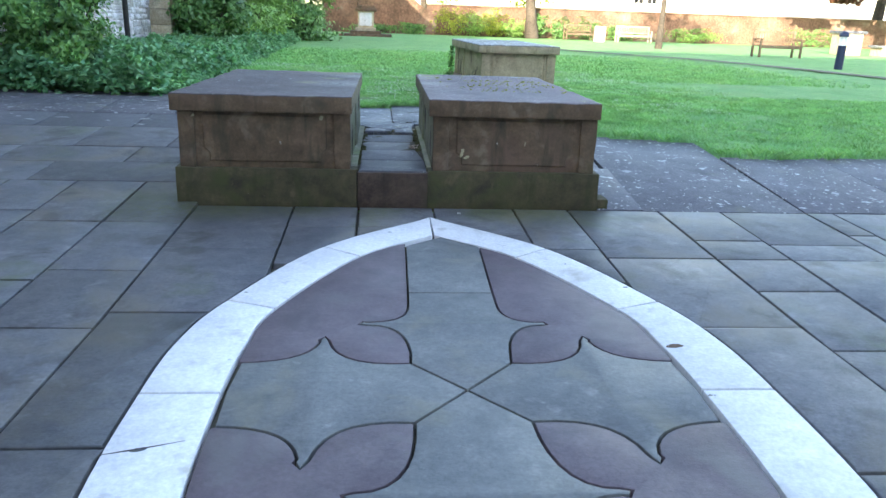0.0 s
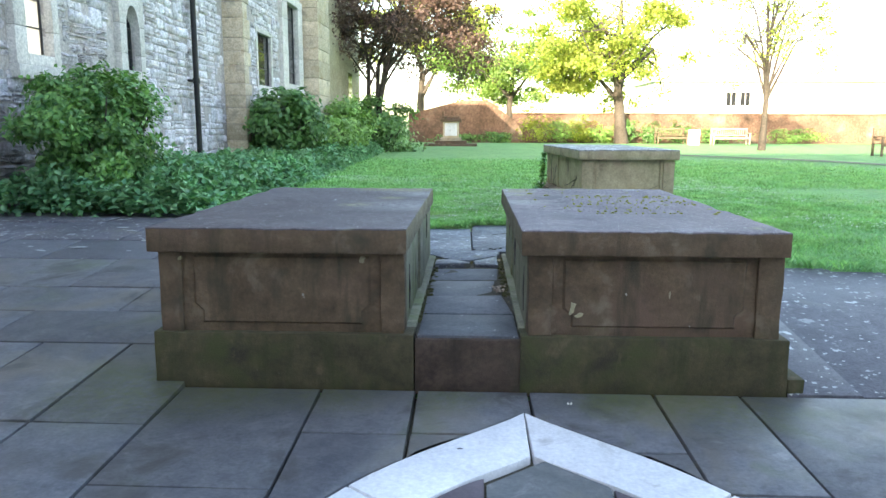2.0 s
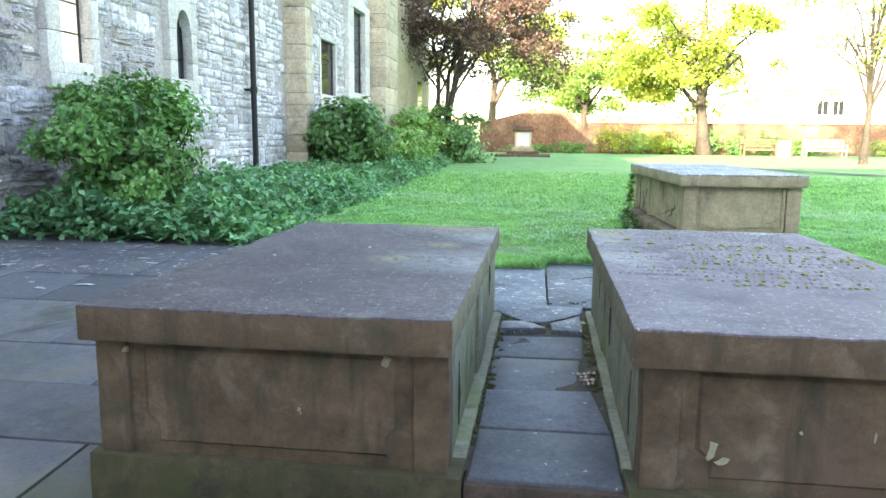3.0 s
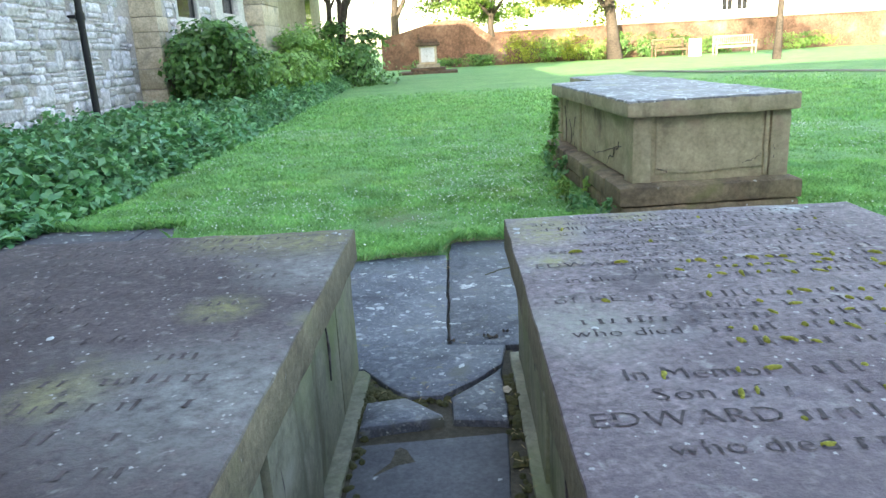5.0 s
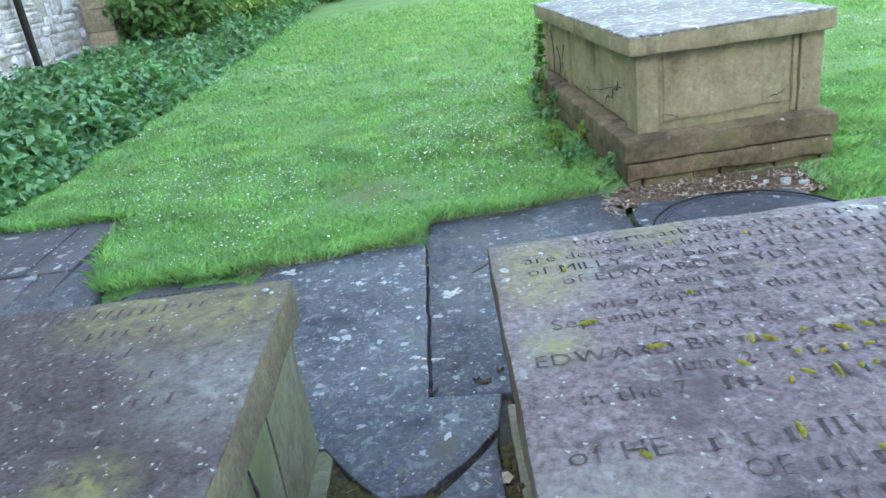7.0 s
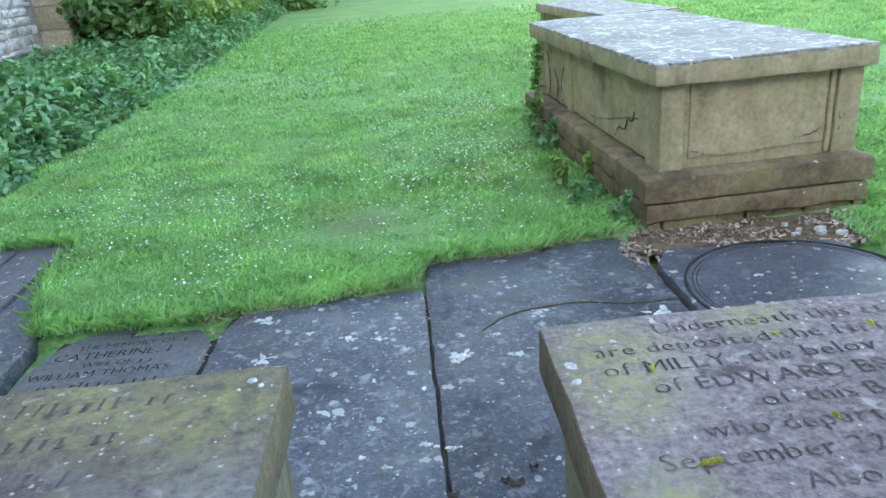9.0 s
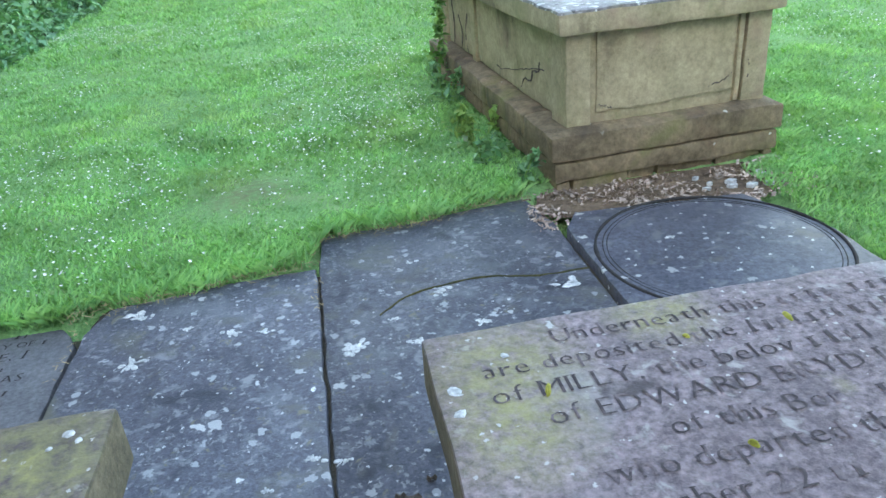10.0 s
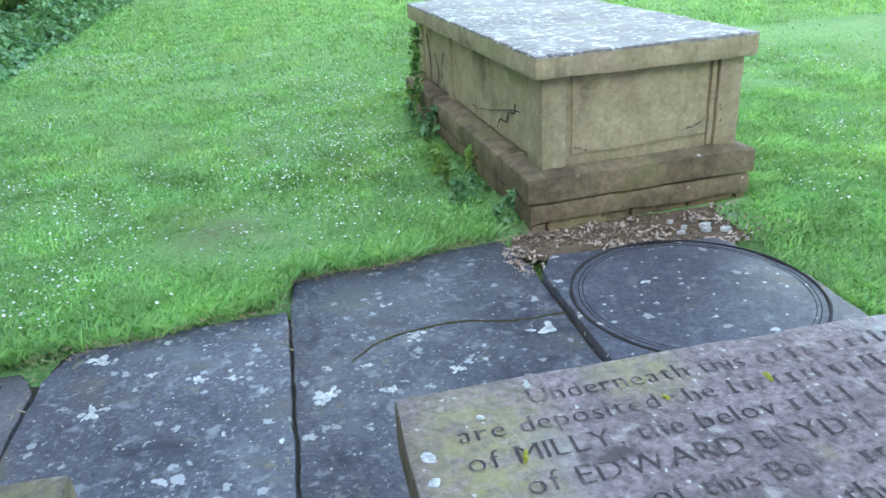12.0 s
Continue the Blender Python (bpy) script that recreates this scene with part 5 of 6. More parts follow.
def tree(name, label, foot, height, trunk_r, crown, n_leaf, leaf, leaf_mat, bark, seed, limbs=9, lean=(0, 0), first=0.35, clumps=26, stems=1, sub=3):
    """A tapered trunk with limbs and twigs, and a crown of leaf clumps at their ends. crown: centre height and three radii."""
    rng = np.random.default_rng(seed)
    ob = thing(name, label, "tree", at=(0, 0, 0))
    fx, fy = foot
    g = gz(fx, fy) - 0.1
    pieces, ends = [], []
    for s in range(stems):
        a0 = rng.uniform(0, 6.28)
        spread = 0.0 if stems == 1 else 0.17 * height
        pts, rad = [], []
        for k in range(7):
            t = k / 6
            pts.append(np.array([fx + lean[0] * t + spread * t * math.cos(a0) + rng.normal() * 0.02 * height * t, fy + lean[1] * t + spread * t * math.sin(a0) + rng.normal() * 0.02 * height * t,
                                 g + height * 0.82 * t]))
            rad.append(trunk_r * (1.25 if k == 0 else 1) * (1 - 0.85 * t) / (1 if stems == 1 else 1.6))
        pieces.append(tube(pts, rad, 10))
        for _ in range(limbs):
            t = rng.uniform(first, 0.97)
            i = min(5, int(t * 6))
            base = pts[i] + (pts[i + 1] - pts[i]) * (t * 6 - i)
            r = rad[i] * 0.5
            a = rng.uniform(0, 6.28)
            c = np.array([fx + lean[0], fy + lean[1], g + crown[0]])
            tip = c + np.array([math.cos(a) * crown[1], math.sin(a) * crown[2], rng.uniform(-0.75, 0.85) * crown[3]]) * rng.uniform(0.6, 0.95)
            mid = base * 0.5 + tip * 0.5 + np.array([0, 0, 0.08 * height]) + rng.normal(size=3) * 0.04 * height
            pieces.append(tube([base, mid, tip], [r, r * 0.55, r * 0.15], 6))
            ends += [tip, mid * 0.35 + tip * 0.65]
            for _ in range(sub):
                q = mid + (tip - mid) * rng.uniform(0, 0.8)
                e = q + rng.normal(size=3) * 0.16 * np.array(crown[1:4]) * 1.6
                pieces.append(tube([q, (q + e) / 2 + rng.normal(size=3) * 0.05, e], [r * 0.35, r * 0.2, r * 0.07], 5))
                ends.append(e)
    v, f = join_np(pieces)
    part("trunk", mesh_np("trunk", v, f, True), bark, ob)
    ends = np.array(ends)
    sel = ends[rng.integers(0, len(ends), clumps)] if len(ends) else np.zeros((0, 3))
    per = max(1, n_leaf // max(1, clumps))
    ps = []
    for k, e in enumerate(sel):
        rr = np.array(crown[1:4]) * rng.uniform(0.12, 0.26)
        ps.append(ball_points(rng, per, e, rr * np.array([1, 1, 0.7]), 0.1, 0.3, k))
    p = np.concatenate(ps)
    v, f = leaves_np(rng, p, leaf, 0.5, None, 0.7)
    part("crown", mesh_np("crown", v, f), leaf_mat, ob)
    return ob


tree("copper_tree", "copper-leaved tree with several dark stems beside the church", (-3.5, 24.3), 8.0, 0.2, (5.0, 3.9, 2.9, 3.0), 30000, 0.115, M_COPPER, M_BARK, 21, 12, (1.2, 0), 0.35, 330, 4, 4)
tree("lime_tree", "sunlit yellow-green tree in front of the garden wall", (8.9, 40.0), 11, 0.36, (5.2, 5.0, 3.8, 4.2), 22000, 0.20, M_LIME, M_BARK, 22, 22, (-0.5, 0), 0.25, 260, 1, 5)
tree("garden_tree", "green tree beyond the garden wall", (3.0, 50.0), 9, 0.3, (4.7, 6.2, 3.8, 3.8), 22000, 0.22, M_GARDEN_LEAF, M_BARK, 23, 22, (0, 0), 0.3, 260, 1, 5)
tree("garden_tree", "tall yellow-green tree beyond the garden wall", (-4.0, 58.0), 13, 0.4, (8.5, 6.0, 4.5, 4.5), 11000, 0.4, M_LIME, M_BARK, 27, 16, (0, 0), 0.3, 150)
tree("young_tree", "slender young tree with sparse new leaves", (12.0, 27.2), 8.5, 0.135, (5.2, 2.8, 2.5, 2.9), 6500, 0.10, M_LIME, M_BARK, 24, 32, (0.2, 0), 0.28, 190, 1, 7)
tree("large_tree", "large pale-barked tree at the lawn's edge", (25.5, 26.5), 16, 0.62, (12, 6, 6, 4.5), 9000, 0.35, M_LIME, M_BARK_PALE, 25, 12, (1.6, 0), 0.55, 40)
tree("cedar_tree", "dark spreading cedar with low hanging boughs", (33.0, 37.0), 13, 0.5, (3.6, 7.0, 5.0, 2.3), 14000, 0.35, M_CEDAR, M_BARK, 26, 18, (0, 0), 0.2, 60)
tree("beech_tree", "russet-leaved beech behind the garden wall", (35.0, 47.0), 13, 0.45, (4.6, 6.0, 5, 3.2), 11000, 0.38, M_RUSSET, M_BARK, 28, 14, (0, 0), 0.3, 46)

# ---- garden wall and beyond ----


def build_garden_wall():
    wall = tagged(new("wall_garden"), "old red brick garden wall at the end of the lawn", "wall", kind="structure")
    block("wall_run", (2.7, 60, 42.0, 42.4, 0, 2.0), M_BRICK, wall, 0.01)
    block("wall_coping", (2.7, 60, 41.94, 42.46, 2.003, 2.1), M_BRICK, wall, 0.02)
    bm = bmesh.new()
    prof = [(-3.6, 0), (3.3, 0), (3.3, 1.3), (1.25, 2.78), (0.1, 2.85), (-0.9, 2.7), (-2.8, 2.2), (-3.6, 2.1)]
    a = [bm.verts.new((x, 41.6, z)) for x, z in prof]
    b = [bm.verts.new((x, 41.98, z)) for x, z in prof]
    bm.faces.new(a)
    bm.faces.new(b[::-1])
    for i in range(len(a)):
        j = (i + 1) % len(a)
        bm.faces.new((a[i], b[i], b[j], a[j]))
    bmesh.ops.recalc_face_normals(bm, faces=bm.faces)
    part("gabled_wall", bm, M_BRICK, wall)
    block("wall_run", (60.003, 60.4, -30, 42.4, 0, 2.0), M_BRICK, wall, 0.01)


build_garden_wall()
for k, (x, w, h, mt) in enumerate(((4.1, 1.3, 0.92, M_LIME), (5.6, 1.1, 0.80, M_BUSH_LIGHT), (6.7, 1.0, 0.95, M_LIME), (7.9, 0.9, 0.7, M_BUSH_LIGHT), (9.3, 0.8, 0.9, M_BUSH_DARK), (10.7, 0.75, 0.85, M_BUSH_DARK), (12.4, 1.3, 0.75, M_BUSH_DARK), (14.6, 1.3, 0.6, M_BUSH), (19.0, 2.0, 0.6, M_BUSH_LIGHT),
                                   (-0.6, 1.6, 0.35, M_BUSH), (1.8, 1.2, 0.4, M_BUSH), (27.0, 2.4, 0.7, M_BUSH))):
    shrub("border_shrub", "low leafy shrub in the border under the garden wall", (x, 40.7, 0.3 + h * 0.8), (w, 0.7, h), 1300, 0.13, mt, 40 + k, 4)


def house(label, x0, x1, y0, y1, h, windows):
    hs = thing("house", label, "house")
    block("wall", (x0, x1, y0, y1, 0, h), M_RENDER, hs, 0.02)
    bm = bmesh.new()
    m = (y0 + y1) / 2
    v = [bm.verts.new(p) for p in ((x0 - 0.3, y0 - 0.4, h), (x1 + 0.3, y0 - 0.4, h), (x1 + 0.3, y1 + 0.4, h), (x0 - 0.3, y1 + 0.4, h), (x0 - 0.3, m, h + 3), (x1 + 0.3, m, h + 3))]
    for q in ((0, 1, 5, 4), (2, 3, 4, 5), (0, 4, 3), (1, 2, 5), (0, 3, 2, 1)):
        bm.faces.new([v[i] for i in q])
    part("roof", bm, M_RENDER, hs)
    for wx, wz in windows:
        w = block("window", (wx, wx + 0.9, y0 - 0.03, y0 + 0.05, wz, wz + 1.3), M_RENDER, hs, 0.01)
        for k in (0, 1):
            block("pane", (wx + 0.06 + 0.42 * k, wx + 0.42 + 0.42 * k, y0 - 0.045, y0 - 0.034, wz + 0.08, wz + 1.22), M_GLASS, w, 0)
    return hs


house("cream house beyond the garden wall", 16, 46, 62, 70, 5.2, [(x, 3.1) for x in (22.1, 23.3)])

# ---- things on the lawn ----


def monument():
    m = thing("pedestal_monument", "pale stone pedestal monument on broad steps", "monument")
    x, y = -0.77, 33.0
    block("step", (x - 1.27, x + 1.27, y - 1.1, y + 1.1, 0.2, 0.42), M_TOMB, m, 0.02, 0.01, 0.3)
    block("step", (x - 0.75, x + 0.75, y - 0.75, y + 0.75, 0.42, 0.56), M_TOMB, m, 0.02, 0.01, 0.3)
    block("base", (x - 0.50, x + 0.50, y - 0.50, y + 0.50, 0.56, 0.72), M_QUOIN, m, 0.03)
    block("shaft", (x - 0.38, x + 0.38, y - 0.38, y + 0.38, 0.72, 1.48), M_QUOIN, m, 0.02, 0.004, 0.2)
    block("inscription_panel", (x - 0.30, x + 0.30, y - 0.395, y - 0.38, 0.80, 1.42), M_WHITE, m, 0.005, label="pale inscription panel")
    block("cornice", (x - 0.52, x + 0.52, y - 0.52, y + 0.52, 1.48, 1.62), M_TOMB, m, 0.03)
    block("cap", (x - 0.42, x + 0.42, y - 0.42, y + 0.42, 1.62, 1.74), M_TOMB, m, 0.04)
    v, f = tube([(x - 0.38, y, 1.74), (x - 0.38, y, 1.86), (x - 0.38, y, 1.95), (x - 0.38, y, 2.0)], [0.07, 0.05, 0.07, 0.02], 10)
    part("finial", mesh_np("finial", v, f, True), M_TOMB, m)
    return m


monument()


def bench(label, at, turn, material, length=1.65):
    b = thing("garden_bench", label, "bench", "garden benches", at=at)
    b.rotation_euler.z = radians(turn)
    L = length
    for x in (0.0, L - 0.07):
        block("front_leg", (x, x + 0.07, -0.02, 0.05, 0, 0.62), material, b, 0.005)
        block("back_leg", (x, x + 0.07, 0.48, 0.55, 0, 0.92), material, b, 0.005)
        block("armrest", (x - 0.015, x + 0.085, -0.06, 0.55, 0.622, 0.66), material, b, 0.006)
    for i in range(5):
        block("seat_slat", (0.0, L, 0.055 + i * 0.085, 0.125 + i * 0.085, 0.40, 0.43), material, b, 0.004)
    block("front_rail", (0.07, L - 0.07, 0.0, 0.035, 0.32, 0.398), material, b, 0.004)
    block("top_rail", (0.07, L - 0.07, 0.495, 0.535, 0.84, 0.92), material, b, 0.006)
    block("lower_rail", (0.07, L - 0.07, 0.495, 0.535, 0.50, 0.55), material, b, 0.004)
    n = int(L / 0.11)
    for i in range(n):
        x = 0.1 + (L - 0.24) * i / (n - 1)
        block("back_slat", (x, x + 0.04, 0.505, 0.525, 0.552, 0.838), material, b, 0)
    return b


bench("dark weathered wooden garden bench on the lawn", (13.5, 21.2, 0.3), 4, M_TEAK)
bench("pale sunlit wooden garden bench before the garden wall", (13.4, 37.6, 0.3), 0, M_PALE_WOOD, 2.0)
bench("dark wooden garden bench in the border", (10.6, 38.4, 0.3), 6, M_TEAK, 1.7)


def bollard():
    b = thing("bollard_light", "dark blue bollard light with a white lens", "bollard light", at=(12.1, 14.1, 0.3))
    for nm, z0, z1, r, mt in (("post", -0.02, 0.62, 0.105, M_BLUE), ("lens", 0.62, 0.84, 0.10, M_DIFFUSER)):
        v, f = tube([(0, 0, z0), (0, 0, z1)], [r, r], 16)
        part(nm, mesh_np(nm, v, f, True), mt, b)
    v, f = tube([(0, 0, 0.84), (0, 0, 0.86), (0, 0, 0.93), (0, 0, 0.97), (0, 0, 0.98)], [0.125, 0.125, 0.11, 0.06, 0.005], 16)
    part("cap", mesh_np("cap", v, f, True), M_BLUE, b)
    return b


bollard()


def far_tombs():
    t = thing("pillar_tomb", "pale square pillar tomb with a dark cap", "tomb")
    block("shaft", (20.2, 21.1, 27.0, 27.9, 0.2, 1.22), M_QUOIN, t, 0.02)
    block("cap", (20.1, 21.2, 26.9, 28.0, 1.222, 1.34), M_SLATE, t, 0.02)
    t = thing("low_chest_tomb", "low pale stone chest tomb by the large tree", "tomb")
    block("chest", (21.8, 23.3, 26.6, 27.4, 0.2, 0.66), M_QUOIN, t, 0.02)
    block("lid", (21.7, 23.4, 26.5, 27.5, 0.662, 0.76), M_BUFF_TOP, t, 0.02)
    t = thing("headstone", "small pale headstone before the garden wall", "headstone")
    block("stone", (11.9, 12.5, 37.0, 37.2, 0.2, 1.15), M_WHITE, t, 0.05)
    return t


far_tombs()

# ---- inscriptions ----


FOOTED, HEADED = set("AEFHIKLMNPRTXYfhiklmnrBD"), set("BDEFHIKLMNPRUVWXYbdhklmnruwvp")


@functools.lru_cache(maxsize=None)
def cut_letter(ch, size, material):
    """One cut letter with thick upright and thin level strokes and small serifs; and its width."""
    cur = bpy.data.curves.new("letter", "FONT")
    cur.body, cur.size, cur.resolution_u, cur.offset = ch, size, 2, -0.021 * size
    tmp = new("letter", cur)
    src = bpy.data.meshes.new_from_object(tmp.evaluated_get(bpy.context.evaluated_depsgraph_get()))
    bpy.data.objects.remove(tmp)
    vs = np.array([tuple(v.co) for v in src.vertices])
    faces = [tuple(p.vertices) for p in src.polygons]
    vs[:, 0] -= vs[:, 0].min()
    verts, polys = [], []

    def add(pts, fs):
        polys.extend(tuple(k + len(verts) for k in f) for f in fs)
        verts.extend(pts)

    for k, d in enumerate((-0.017, 0.0, 0.017)):
        add([(x + d * size, y, 0.0002 * k) for x, y, _ in vs], faces)

    def stems(y):
        spans = []
        for f in faces:
            cut = []
            for a, b in zip(f, f[1:] + f[:1]):
                (xa, ya, _), (xb, yb, _) = vs[a], vs[b]
                if (ya - y) * (yb - y) < 0:
                    cut.append(xa + (xb - xa) * (y - ya) / (yb - ya))
            if len(cut) > 1:
                spans.append((min(cut), max(cut)))
        out = []
        for a, b in sorted(spans):
            if out and a < out[-1][1] + 0.004 * size:
                out[-1][1] = max(b, out[-1][1])
            else:
                out.append([a, b])
        return [(a, b) for a, b in out if b - a < 0.15 * size]

    for there, y, z in ((ch in FOOTED, 0.012 * size, 0.0), (ch in HEADED, vs[:, 1].max() - 0.014 * size, -0.02 * size)):
        if there:
            for a, b in stems(y):
                a, b, q = a - 0.06 * size, b + 0.06 * size, y + z
                add([(a, q, 0.0008), (b, q, 0.0008), (b, q + 0.03 * size, 0.0008), (a, q + 0.03 * size, 0.0008)], [(0, 1, 2, 3)])
    me = bpy.data.meshes.new("letter")
    me.from_pydata(verts, [], polys)
    me.materials.append(material)
    return me, float(vs[:, 0].max())


def inscription(slab, rows, z, end, seed, worn=0.16, material=M_LETTER):
    """Cut letters row by row (x, y, size, words); what is worn away goes on as short bars up to the row's end."""
    rng = random.Random(seed)
    pieces = []
    for x, y, size, words in rows:
        for ch in words:
            if ch == " ":
                x += 0.30 * size
                continue
            me, wide = cut_letter(ch, size, material)
            ob = new("letter", me)
            ob.location, ob.parent = (x, y + rng.uniform(-0.001, 0.001), z), slab
            x += wide + 0.16 * size
        x += 0.02
        stop = end - rng.uniform(0.0, 0.12)
        while x < stop:
            if rng.random() < worn:
                x += 0.03
                continue
            h, w, lean = size * rng.choice((0.42, 0.48, 0.48, 0.66)), rng.uniform(0.005, 0.0085), rng.uniform(-0.002, 0.004)
            pieces.append(([(x, y, z), (x + w, y, z), (x + w + lean, y + h, z), (x + lean, y + h, z)], [(0, 1, 2, 3)]))
            for yy, xx in ((y, x), (y + h - 0.003, x + lean)):
                if rng.random() < 0.7:
                    pieces.append(([(xx - 0.004, yy, z + 0.0006), (xx + w + 0.005, yy, z + 0.0006), (xx + w + 0.004, yy + 0.003, z + 0.0006), (xx - 0.003, yy + 0.0025, z + 0.0006)], [(0, 1, 2, 3)]))
            x += rng.uniform(0.022, 0.036)
    v, f = join_np(pieces)
    tagged(part("worn_letters", mesh_np("worn_letters", v, f), material, slab), kind="stuff")


def ledger_of(tomb):
    return next(ob for ob in tomb.children if ob.name.startswith("ledger"))


RIGHT_ROWS = [(0.72, 2.165, 0.056, "Underneath this"), (0.585, 2.10, 0.056, "are deposited the"), (0.585, 2.035, 0.058, "of MILLY, the belov"),
              (0.655, 1.97, 0.058, "of EDWARD BRYD"), (0.81, 1.905, 0.056, "of this Bor"), (0.69, 1.84, 0.056, "who departed this"), (0.60, 1.775, 0.056, "September 22"),
              (0.78, 1.71, 0.056, "Also of the"), (0.55, 1.645, 0.058, "EDWARD BR"), (0.78, 1.58, 0.056, "June 2"), (0.61, 1.515, 0.056, "in the 7"),
              (0.56, 1.37, 0.064, "of HE"), (0.80, 1.305, 0.058, "OF"), (0.58, 1.24, 0.058, ""), (0.57, 1.172, 0.056, "who died"), (0.83, 1.10, 0.056, ""),
              (0.63, 0.975, 0.066, "In Memor"), (0.66, 0.898, 0.066, "Son of"), (0.545, 0.82, 0.066, "EDWARD"), (0.64, 0.735, 0.06, "who died"), (0.9, 0.66, 0.056, "")]
inscription(ledger_of(tomb_right), RIGHT_ROWS, 0.7294, 1.55, 5)
LEFT_ROWS = [(-0.95, 2.10 - 0.105 * k, 0.06, "") for k in range(15)]
inscription(ledger_of(tomb_left), LEFT_ROWS, 0.7294, -0.1, 6, 0.45, M_LETTER_WORN)
head_slab = bpy.data.objects["grave_slab.003"]
inscription(head_slab, [(-0.83, 3.395, 0.045, "TO"), (-0.99, 3.335, 0.045, "THE MEMORY OF"), (-1.05, 3.265, 0.066, "CATHERINE,"), (-0.93, 3.205, 0.045, "WIFE OF"),
                        (-1.09, 3.14, 0.056, "WILLIAM THOMAS"), (-1.05, 3.07, 0.05, ""), (-1.0, 3.0, 0.05, "")], 0.2262, -0.58, 7, 0.16, M_LETTER_SLATE)


# ---- moss, lichen, weeds and litter ----


def dome(rng, x, y, z, rx, ry, h, turn):
    """A small uneven cushion."""
    vs, fs = [], []
    for j, (k, hh) in enumerate(((1.0, 0.0), (0.8, 0.65), (0.4, 0.95))):
        for i in range(7):
            a = i * 2 * math.pi / 7
            r = k * rng.uniform(0.8, 1.15)
            u, w = rx * r * math.cos(a), ry * r * math.sin(a)
            vs.append((x + u * math.cos(turn) - w * math.sin(turn), y + u * math.sin(turn) + w * math.cos(turn), z + h * hh * rng.uniform(0.85, 1.1)))
    vs.append((x, y, z + h))
    for j in range(2):
        for i in range(7):
            a, b = j * 7 + i, j * 7 + (i + 1) % 7
            fs += [(a, b, b + 7), (a, b + 7, a + 7)]
    fs += [(14 + i, 14 + (i + 1) % 7, 21) for i in range(7)]
    return vs, fs


def build_moss():
    rng = random.Random(14)
    pieces = []
    for x0, y, size, _ in RIGHT_ROWS:
        thick = 0.62 if y < 1.7 else 0.06
        x = max(x0, 0.62)
        while x < 1.56:
            x += rng.uniform(0.025, 0.07)
            want = thick * min(1.0, max(0.0, (x - 0.62) / 0.35)) * (0.6 + 0.8 * (noise.noise(Vector((x * 3, y * 3, 1))) + 0.3))
            if rng.random() < want:
                pieces.append(dome(rng, x, y + rng.uniform(0.0, 0.03), 0.7275, 0.007 + 0.016 * rng.random() ** 1.6, rng.uniform(0.004, 0.0068), rng.uniform(0.004, 0.009), rng.choice((0.1, 1.5, 1.3, 2.0, 2.4))))
    v, f = join_np(pieces)
    tagged(part("moss", mesh_np("moss", v, f, True), M_MOSS), "yellow-green moss cushions in the ledger's cut letters", "moss", kind="stuff")
    pieces = []
    for _ in range(320):
        t = rng.random()
        x, y = rng.choice(((0.05 + 0.1 * t, 2.0 - 0.1 * t), (0.15 + 0.3 * t, 1.90 + 0.03 * rng.random()), (0.03, 1.75 + 0.3 * t), (0.49, 0.9 + 1.2 * t), (0.045, 0.3 + 1.5 * t)))
        pieces.append(dome(rng, x + rng.uniform(-0.02, 0.02), y + rng.uniform(-0.025, 0.025), 0.231, rng.uniform(0.008, 0.026), rng.uniform(0.006, 0.02), rng.uniform(0.006, 0.015), rng.uniform(0, 3)))
    v, f = join_np(pieces)
    tagged(part("joint_moss", mesh_np("joint_moss", v, f, True), M_COVER_MOSS), "dark moss and soil in the joints of the stepping stones", "moss", kind="stuff")


M_COVER_MOSS = surface("dark_joint_moss", (0.035, 0.04, 0.015), (0.11, 0.10, 0.04), 14, 120, 0.95, 0.8, 250, 0.006)
build_moss()


